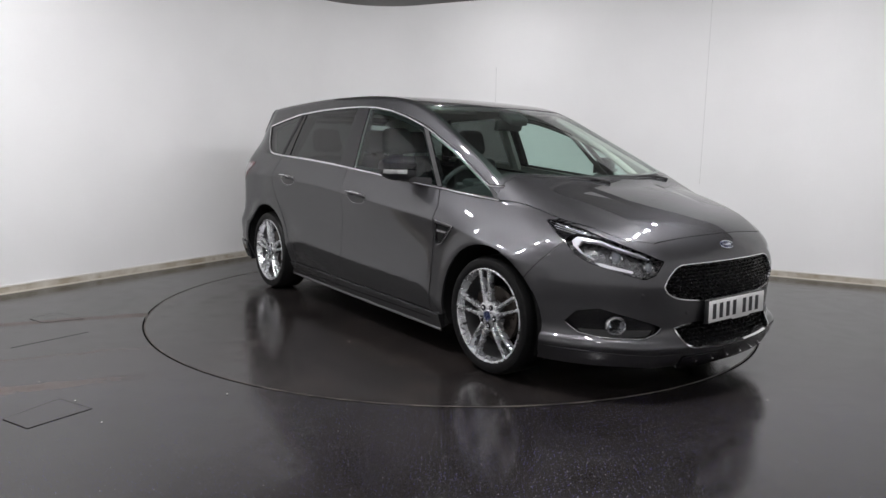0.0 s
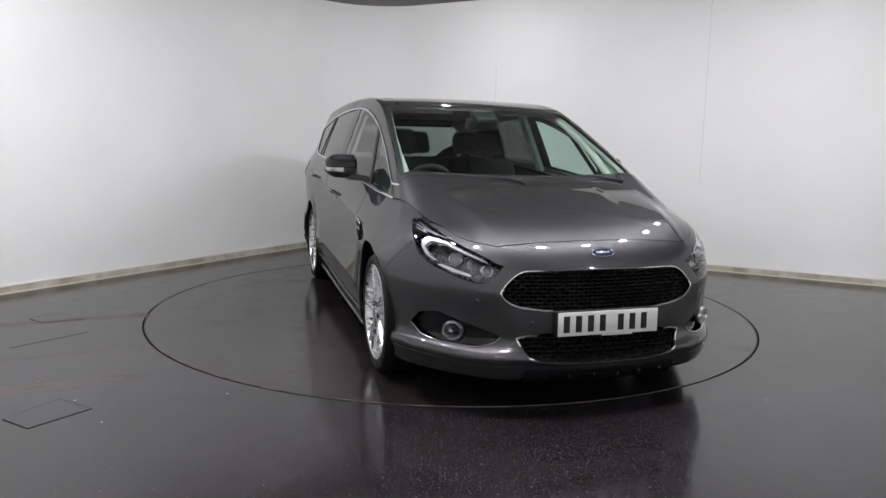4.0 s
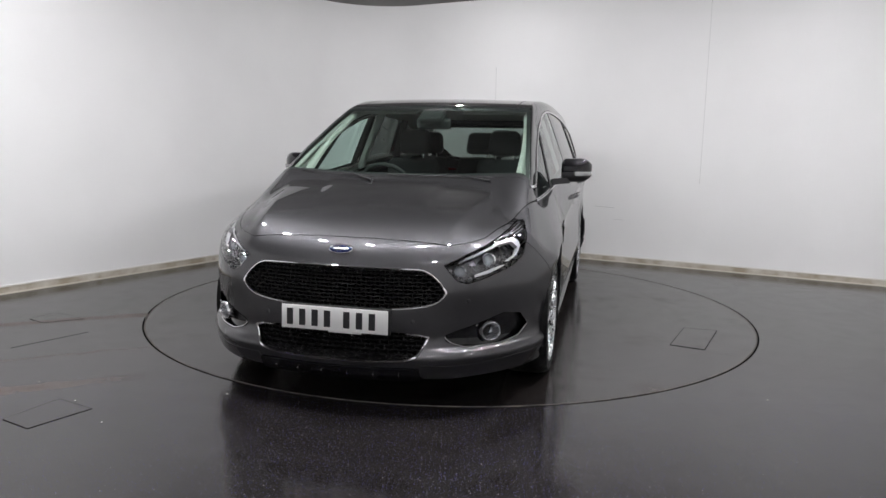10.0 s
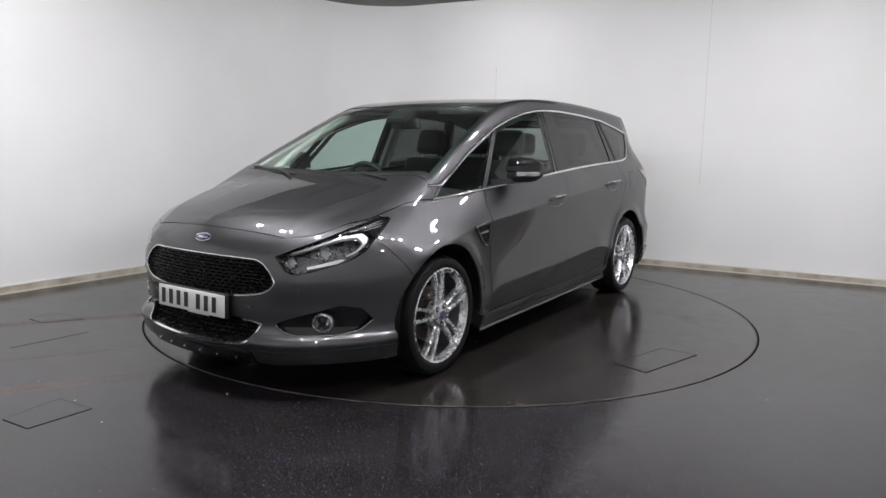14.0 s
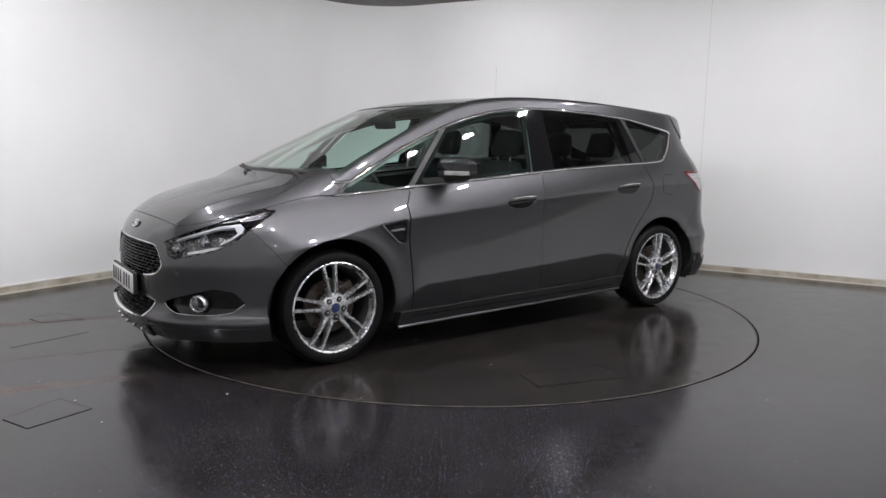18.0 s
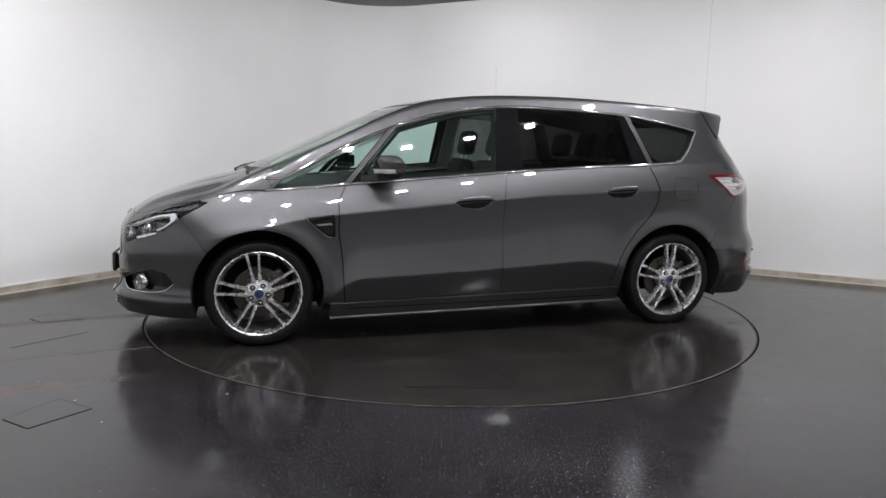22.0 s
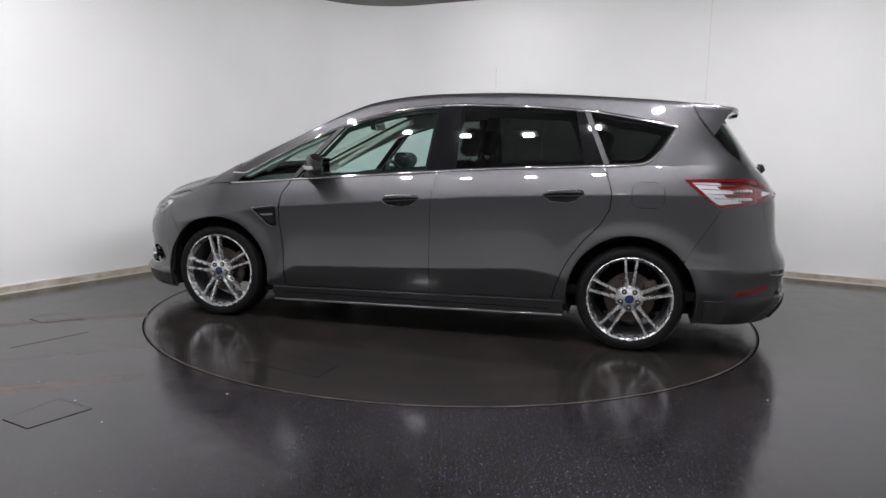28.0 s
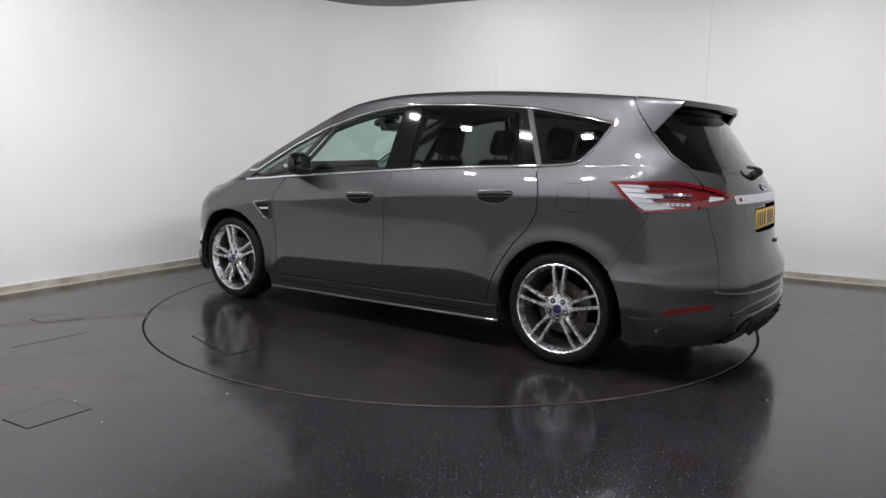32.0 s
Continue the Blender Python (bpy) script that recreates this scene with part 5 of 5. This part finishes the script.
# pale inner linings of the slanted front pillars
for s in (1, -1):
    bm, rings = bmesh.new(), []
    for k in range(13):
        t = k / 12
        x, y, z = 1.16 - 0.72 * t, 0.672 - 0.058 * t + 0.02 * math.sin(math.pi * t), 1.045 + 0.395 * t + 0.018 * math.sin(math.pi * t)
        w = 0.026 - 0.008 * t
        ring_v = []
        for i in range(10):
            a = 2 * math.pi * i / 10
            ring_v.append(bm.verts.new((x + 0.5 * w * math.sin(a), s * (y + w * math.cos(a)), z + 0.8 * w * math.sin(a))))
        rings.append(ring_v)
    for a, b in zip(rings, rings[1:]):
        for i in range(10):
            bm.faces.new((a[i], a[(i + 1) % 10], b[(i + 1) % 10], b[i]))
    part("front_pillar_lining", bm, LIGHTTRIM, car, "pale grey pillar lining")


# ---------------------------------------------------------------- rear of the car
def tail_light(s):
    sides = "l" if s > 0 else "r"
    e = new("tail_light")
    e.parent = car
    area = (0, 78, 0.85, 1.10)
    inner = grow(TAIL, -0.016)
    gap_ = lambda P: 0.004 - np.abs(P[:, 0] + 2.135)
    body = both(TAIL, neg(gap_))
    panel("red_frame", "tail", area, without(body, inner), REDLENS, e, "red translucent frame", offset=0.002, thick=0.02, step=0.007, sides=sides, gap=0.0)
    panel("backing", "tail", area, inner, mat("deep_red", (0.16, 0.005, 0.008), 0.15, coat=1.0) if s > 0 else bpy.data.materials["deep_red"], e, offset=-0.012, thick=-0.012, step=0.008, sides=sides, gap=0.0)
    white = both(inner, poly([(-1.74, 1.055), (-1.90, 1.052), (-1.915, 1.034), (-1.885, 1.030), (-1.905, 1.014), (-1.975, 1.008), (-1.985, 0.990), (-1.925, 0.988), (-1.945, 0.966), (-2.005, 0.960), (-2.02, 0.942), (-2.08, 0.938), (-2.08, 0.926), (-1.97, 0.918), (-1.88, 0.905)]))
    panel("white_lamp", "tail", area, white, WHITELENS, e, "clear white lamp section", offset=-0.003, thick=0.012, step=0.006, sides=sides, gap=0.0)
    for z in (1.004, 0.955):
        bar = both(inner, poly([(-1.96, z + 0.012), (-2.10, z + 0.008), (-2.10, z - 0.006), (-1.98, z - 0.006)]))
        for k in range(6):
            cut = lambda P, k=k: 0.0085 - np.abs(P[:, 0] + 1.985 + 0.021 * k)
            panel("led_segment", "tail", area, both(bar, cut), CHROME, e, "chrome lamp segment", offset=0.0, thick=0.006, step=0.005, sides=sides, gap=0.0)
    for z0 in (1.036, 1.010, 0.984, 0.958):
        skin_strip("lamp_rib", "tail", [(59 - (1.04 - z0) * 60, z0 + 0.004), (47.5 - (1.04 - z0) * 60, z0)], 0.004, 0.003, BARREL, e, sides=sides)
    small = both(inner, poly([(-2.175, 1.0), (-2.225, 0.993), (-2.225, 0.983), (-2.175, 0.972)]))
    panel("white_lamp", "tail", area, small, WHITELENS, e, "clear white lamp section", offset=-0.003, thick=0.008, step=0.005, sides=sides, gap=0.0)
    panel("lens", "tail", area, body, LENS, e, offset=0.004, thick=0, step=0.012, sides=sides, gap=0.0)


tail_light(1)
tail_light(-1)

# roof spoiler: the roof and its sides run on past the rear window
spoiler = new("roof_spoiler")
spoiler.parent = car
SP_SIDE = poly([(-1.741, 1.62), (-1.741, 1.512), (-1.778, 1.438), (-1.866, 1.326), (-1.905, 1.385), (-1.955, 1.462), (-2.0, 1.466), (-2.3, 1.466), (-2.3, 1.62)])
sp_edge = lambda P: P[:, 0] + 2.075 - 0.105 * (np.abs(P[:, 1]) / 0.62) ** 2.2
panel("wing", "polar", (-2.12, -1.72, 22, 158), both(SP_SIDE, sp_edge), PAINT, spoiler, offset=0.003, thick=0.030, step=0.012, tailed=False)
panel("underside", "polar", (-2.12, -1.80, 22, 158), both(grow(SP_SIDE, -0.004), grow(sp_edge, -0.006)), GLOSSB, spoiler, offset=-0.027, thick=0, step=0.02, tailed=False)
part("stop_lamp", box(-2.055, 0, 1.468, 0.02, 0.30, 0.012, 0.003), REDLENS, spoiler, "red high stop lamp")

# tailgate: handle bar, badge, plate, wiper
GATEBAR = lambda P: np.minimum(0.024 - np.abs(P[:, 2] - 0.975), 0.535 - np.abs(P[:, 1]))
panel("tailgate_bar", "tail", (-40, 40, 0.9, 1.05), GATEBAR, SATIN, car, "satin silver tailgate bar", offset=0.006, thick=0.012, step=0.010)
panel("plate_bay", "tail", (-30, 30, 0.74, 0.96), BAY, GLOSSB, car, "gloss black plate recess", offset=-0.034, thick=-0.034, step=0.012)
P, N = on_skin((-1.2, 0, 0.855), (-1, 0, 0))
number_plate(P - N * 0.022, Vector((-1, 0, 0.06)), PLATEY, "rear_number_plate", "yellow plate with plain black bars")
P, N = on_skin((-1.2, 0, 1.03), (-1, 0, 0))
rb = new("rear_badge")
rb.parent = car
part("oval", placed(prism(ellipse(0.05, 0.02), 0.005, 0.002), seat_on(P, N)), BLUE, rb)
part("ring", placed(ring(0.053, 0.023, 0.005, 0.008), seat_on(P, N)), CHROME, rb)
for k in range(5):
    P, N = on_skin((-1.2, 0, 0.975), (-1.08, 0.475 - 0.028 * k, 0))
    part("lettering_bar", placed(box(0, 0, 0.008, 0.018, 0.020 if k == 0 else 0.014, 0.003), seat_on(P, N)), REDLENS if k == 0 else CHROME, car)
P, N = on_skin((-1.2, 0, 0.70), (-1, 0, 0))
part("tailgate_button", placed(box(0.2, 0, 0.0, 0.06, 0.025, 0.012, 0.004), seat_on(P, N)), GLOSSB, car)
rw = new("rear_wiper")
rw.parent = car
P0, N0 = on_skin((-1.2, 0, 1.10), (-1, 0, 0))
P1, N1 = on_skin((-1.2, 0, 1.135), (-1.05, 0.13, 0))
part("arm", tube([P0 + N0 * 0.04, (P0 + P1) / 2 + N0 * 0.04, P1 + N1 * 0.02], [0.016, 0.010, 0.008], 8), BLACK, rw)
part("pivot", placed(lathe([(0.0001, 0.05), (0.022, 0.048), (0.026, 0.03), (0.028, 0.0)], 20), seat_on(P0, N0) @ pose(0, 0, 0, 90, 0, 0)), BLACK, rw)

# rear bumper: reflectors, step, diffuser, exhaust trims
for s in (1, -1):
    sides = "l" if s > 0 else "r"
    REFL = lambda P: poly([(-2.02, 0.375), (-2.23, 0.405), (-2.25, 0.430), (-2.20, 0.432), (-2.05, 0.405)])(P)
    panel("reflector", "tail", (0, 70, 0.33, 0.46), REFL, REDLENS, car, "red bumper reflector", offset=0.003, thick=0.008, step=0.006, sides=sides, gap=0.0)
LOWER_R = lambda P: np.minimum(0.352 - P[:, 2], P[:, 2] - (0.205 - 0.0 * P[:, 0]))
for sd in "lr":
    panel("rear_skirt", "tail", (0, 76, 0.17, 0.40), both(LOWER_R, lambda P: -1.85 - P[:, 0], lambda P: np.abs(P[:, 1]) - 0.50), PAINT, car, offset=0.014, thick=0.03, step=0.010, sides=sd)
DIFF = lambda P: np.minimum(np.minimum(0.345 - P[:, 2], P[:, 2] - 0.19), 0.49 - np.abs(P[:, 1]))
panel("diffuser", "tail", (-30, 30, 0.15, 0.40), DIFF, BLACK, car, "matt black diffuser", offset=0.004, thick=0.03, step=0.012)
for k in range(5):
    y = -0.30 + 0.15 * k
    P, N = on_skin((-1.2, 0, 0.25), (-1.1, y, 0))
    part("diffuser_fin", placed(box(0, 0, 0.012, 0.012, 0.10, 0.04, 0.004), seat_on(P, N)), BLACK, car)
skin_strip("bumper_step", "tail", [(0, 0.468), (12, 0.468), (24, 0.474), (33, 0.488), (36, 0.498)], 0.020, 0.010, PAINT, car)
skin_strip("diffuser_rail", "tail", [(0, 0.408), (14, 0.408), (24, 0.398), (30, 0.372)], 0.026, 0.014, PAINT, car)
skin_strip("diffuser_rail", "tail", [(0, 0.356), (14, 0.356), (24, 0.342), (29, 0.312)], 0.022, 0.020, PAINT, car)
for sd in "lr":
    OUTLET = poly([(0.455, 0.345), (0.53, 0.325), (0.665, 0.235), (0.60, 0.215), (0.46, 0.24)], 1, 2)
    panel("exhaust_outlet", "tail", (15, 40, 0.18, 0.38), OUTLET, BLACK, car, "matt black angular outlet", offset=0.020, thick=0.02, step=0.008, sides=sd)
    panel("outlet_trim", "tail", (15, 40, 0.18, 0.38), without(OUTLET, grow(OUTLET, -0.010)), GLOSSB, car, offset=0.026, thick=0.02, step=0.005, sides=sd, gap=0.0)


# ---------------------------------------------------------------- sides of the car
def door_mirror(s):
    e = new("door_mirror")
    e.parent = car
    # an egg-like shell built from stacked sections along y
    def shell(z_lo, z_hi, grow_=0.0, y0=0.885, y1=1.072):
        bm = bmesh.new()
        rings, n, m = [], 24, 10
        for k in range(m + 1):
            t = k / m
            y = y0 + (y1 - y0) * t
            sc = (1 - max(0, (t - 0.55) / 0.45) ** 2.6 * 0.50) * (1 - max(0, (0.12 - t) / 0.12) ** 2 * 0.35)
            cx = 0.655 - 0.075 * t * t
            ringv = []
            for i in range(n):
                a = 2 * math.pi * i / n
                px = math.copysign(abs(math.cos(a)) ** 0.75, math.cos(a)) * (0.074 + grow_) * sc * (1.0 if math.cos(a) > 0 else 0.75)
                pz = math.copysign(abs(math.sin(a)) ** 0.7, math.sin(a)) * (0.077 + grow_) * sc
                z = min(max(1.095 + pz + 0.004 * t, z_lo), z_hi)
                ringv.append(bm.verts.new((cx + px, y, z)))
            rings.append(ringv)
        for p, q in zip(rings, rings[1:]):
            for i in range(n):
                bm.faces.new((p[i], p[(i + 1) % n], q[(i + 1) % n], q[i]))
        bm.faces.new(rings[0])
        bm.faces.new(rings[-1])
        return bm
    upper, lowr = shell(1.086, 2, 0.0), shell(0, 1.088, -0.002)
    lens = shell(1.064, 1.090, 0.0035, 0.965, 1.074)
    bmesh.ops.delete(lens, geom=[v for v in lens.verts if v.co.x < 0.60], context="VERTS")
    gl = placed(box(0, 0, 0, 0.004, 0.135, 0.095, 0.0), Matrix.Translation((0.583, 0.965, 1.096)) @ pose(0, 0, 0, 0, 0, -8))
    foot = bmesh.new()
    secs = []
    for y, x0, x1, z0, z1 in ((0.835, 0.64, 0.79, 1.004, 1.042), (0.88, 0.64, 0.75, 1.010, 1.046), (0.94, 0.61, 0.70, 1.014, 1.052)):
        secs.append([foot.verts.new((x, y, z)) for x, z in ((x0, z0), (x1, z0), (x1, z1), (x0, z1))])
    for p, q in zip(secs, secs[1:]):
        for i in range(4):
            foot.faces.new((p[i], p[(i + 1) % 4], q[(i + 1) % 4], q[i]))
    foot.faces.new(secs[0])
    foot.faces.new(secs[-1])
    line = tube([(0.655 + 0.066 - 0.075 * ((y - 0.885) / 0.173) ** 2, y, 1.140) for y in (0.90, 0.93, 0.96, 0.99, 1.02)], 0.003, 6)
    for b in (upper, lowr, lens, gl, foot, line):
        if s < 0:
            mirrored(b)
    part("cap", upper, GLOSSB, e, "gloss black cap", sharp=50)
    part("lower_shell", lowr, BLACK, e, "matt black lower shell", sharp=50)
    part("indicator", lens, INDICATOR, e, "clear indicator lens", sharp=50)
    part("mirror_glass", gl, MIRROR, e)
    part("mirror_foot", foot, BLACK, e)


def handle(s, x0, x1, zc, tilt):
    """Door handle over a flat black patch that stands in for its shaded cup; x0 is the front end."""
    e = new("door_handle")
    e.parent = car
    sides = "l" if s > 0 else "r"
    cup = poly([(x0, zc - 0.012), (x0 - 0.03, zc + 0.018), (x1 + 0.06, zc + 0.036), (x1 + 0.01, zc + 0.032), (x1, zc + 0.012), (x1 + 0.05, zc - 0.035), (x1 + 0.11, zc - 0.048), (x0 - 0.05, zc - 0.040)])
    # no hollow here: the cup's shade is put in as gloss black colour
    panel("cup", "side", (x1 - 0.03, x0 + 0.03, zc - 0.08, zc + 0.08), cup, GLOSSB, e, "flat gloss black patch for the shaded handle cup", offset=0.0015, thick=0.004, step=0.007, sides=sides, gap=0.0)
    cpts = [(x0, zc - 0.012), (x0 - 0.03, zc + 0.018), (x1 + 0.06, zc + 0.036), (x1 + 0.01, zc + 0.032), (x1, zc + 0.012), (x1 + 0.05, zc - 0.035), (x1 + 0.11, zc - 0.048), (x0 - 0.05, zc - 0.040)]
    skin_strip("rim", "side", cpts, 0.004, 0.003, SATIN, e, close=True, sides=sides)
    pts = []
    for k in range(9):
        t = k / 8
        x, z = x0 - 0.012 + (x1 - x0 + 0.02) * t, zc + 0.003 + (0.014) * t
        P, N = on_skin((x, 0, z), (0, 1, 0))
        pts.append(P + N * (0.006 + 0.030 * math.sin(math.pi * min(1, t * 1.02)) ** 0.5))
    bm = tube(pts, [0.005] + [0.0105] * 7 + [0.005], 10)
    bc = tube([p + Vector((0, 0.010, 0.011)) for p in pts[1:-1]], 0.0032, 6)
    if s < 0:
        mirrored(bm), mirrored(bc)
    part("grip", bm, PAINT, e)
    part("grip_strip", bc, BRIGHT, e, "thin bright strip")


VENT = poly([(1.142, 0.784), (0.972, 0.806), (0.962, 0.790), (0.960, 0.672), (0.985, 0.664), (1.022, 0.672)])
VENT_IN = poly([(1.105, 0.772), (0.985, 0.787), (0.978, 0.690), (1.015, 0.686)])
for s in (1, -1):
    sides = "l" if s > 0 else "r"
    door_mirror(s)
    handle(s, 0.193, -0.066, 0.883, 4)
    handle(s, -0.866, -1.124, 0.951, 4)
    v = new("wing_vent")
    v.parent = car
    panel("surround", "side", (0.9, 1.2, 0.64, 0.83), without(VENT, VENT_IN), GLOSSB, v, offset=0.006, thick=0.012, step=0.006, sides=sides, gap=0.0)
    panel("mesh", "side", (0.9, 1.2, 0.64, 0.83), VENT_IN, VOID, v, offset=0.001, thick=0, step=0.01, sides=sides, gap=0.0)
    panel("blade", "side", (0.9, 1.2, 0.64, 0.83), both(VENT_IN, poly([(1.09, 0.748), (0.975, 0.757), (0.975, 0.743), (1.06, 0.738)])), CHROME, v, offset=0.006, thick=0.006, step=0.004, sides=sides, gap=0.0)
    skin_strip("chrome_edge", "side", [(0.972, 0.806), (1.142, 0.784), (1.022, 0.672), (0.985, 0.664)], 0.006, 0.006, CHROME, v, "chrome edge", out=0.006, sides=sides)
    # joint of the slanted pillar and the two glass divider strips
    panel("glass_strip", "side", (-1.3, -0.9, 1.05, 1.52), both(dlo_in, poly([(-1.052, 1.52), (-1.042, 1.52), (-1.128, 1.05), (-1.142, 1.05)])), GLOSSB, car, offset=0.001, thick=0.004, step=0.006, sides=sides, gap=0.0)
    panel("pillar_strip", "side", (-1.4, -0.9, 1.05, 1.52), both(dlo_in, lambda P: 0.017 - np.abs(seam_c(P) + 0.006)), BLACK, car, offset=0.002, thick=0.006, step=0.006, sides=sides, gap=0.0)
    panel("pillar_strip", "side", (0.3, 1.1, 0.95, 1.52), both(dlo_in, lambda P: 0.020 - np.abs(front_cut(P) + 0.006)), BLACK, car, offset=0.001, thick=0.006, step=0.006, sides=sides, gap=0.0)

# filler flap on the left side only
FLAP = lambda P: 0.094 - (np.abs((P[:, 0] + 1.500) / 1.0) ** 4 + np.abs((P[:, 2] - 0.968) * 1.22) ** 4) ** 0.25
panel("filler_flap", "side", (-1.65, -1.35, 0.85, 1.08), FLAP, PAINT, car, "rounded square fuel flap", offset=0.001, thick=0.003, step=0.008)
flap_pts = []
for k in range(40):
    c, d = math.cos(2 * math.pi * k / 40), math.sin(2 * math.pi * k / 40)
    r = 0.095 / (c ** 4 + d ** 4) ** 0.25
    flap_pts.append((-1.500 + r * c, 0.968 + r * d / 1.22))
skin_strip("flap_joint", "side", flap_pts, 0.0045, 0.002, VOID, car, "dark joint round the flap", close=True, sides="l")
skin_strip("skirt_blade", "side", [(0.995, 0.150), (0.5, 0.158), (-0.5, 0.176), (-1.015, 0.186)], 0.020, 0.014, PAINT, car, out=0.010, gap=0.05)
skin_strip("sill_bead", "side", [(0.985, 0.243), (0.4, 0.255), (-0.4, 0.271), (-1.0, 0.283)], 0.004, 0.003, PAINT, car, out=0.0115, gap=0.05)
panel("skirt_line", "side", (-1.05, 1.05, 0.15, 0.31), lambda P: np.minimum(0.003 - np.abs(P[:, 2] - (0.218 - 0.008 * P[:, 0])), np.minimum(0.90 - P[:, 0], P[:, 0] + 0.93)), VOID, car, "dark joint under the doors", offset=0.0130, thick=0, step=0.004, sides="b", gap=0.0)

# wheel arch liners and the dark underside
for ax in (AXLE, -AXLE):
    for s in (1, -1):
        bm = bmesh.new()
        prev = None
        for i in range(33):
            a = radians(-20 + 220 * i / 32)
            r = ARCH + 0.006
            q = [bm.verts.new((ax + r * math.cos(a), s * y, ARCH_Z + r * math.sin(a))) for y in (0.925, 0.60)]
            q.append(bm.verts.new((ax + 0.05 * math.cos(a), s * 0.60, HUB_Z + 0.05 * math.sin(a))))
            if prev:
                bm.faces.new((prev[0], prev[1], q[1], q[0]))
                bm.faces.new((prev[1], prev[2], q[2], q[1]))
            prev = q
        part("arch_liner", bm, VOID, car)
part("underside", box(0, 0, 0.235, 4.2, 1.24, 0.10, 0.03), VOID, car)
part("front_subframe", box(1.88, 0, 0.30, 0.4, 1.16, 0.16, 0.03), VOID, car)
part("centre_tray", box(0, 0, 0.25, 1.9, 1.74, 0.12, 0.03), VOID, car)


# ---------------------------------------------------------------- movement
HEADING = spline((0, 6, 7.4, 9, 13, 19, 23, 28, 32), (-51.59, -82.39, -89.56, -97.72, -118.07, -148.52, -168.73, -193.96, -214.13))
OFFSET = (0.057, 0.003)


def motions():
    rows_car, rows_table = [], []
    for i in range(17):
        t = 2.0 * i
        a = float(HEADING(t))
        c, s = math.cos(radians(a)), math.sin(radians(a))
        rows_car.append((t, pose(c * OFFSET[0] - s * OFFSET[1], s * OFFSET[0] + c * OFFSET[1], 0.008, 0, 0, a)))
        rows_table.append((t, pose(0, 0, 0, 0, 0, a)))
    walk(car, rows_car)
    walk(table, rows_table)


motions()
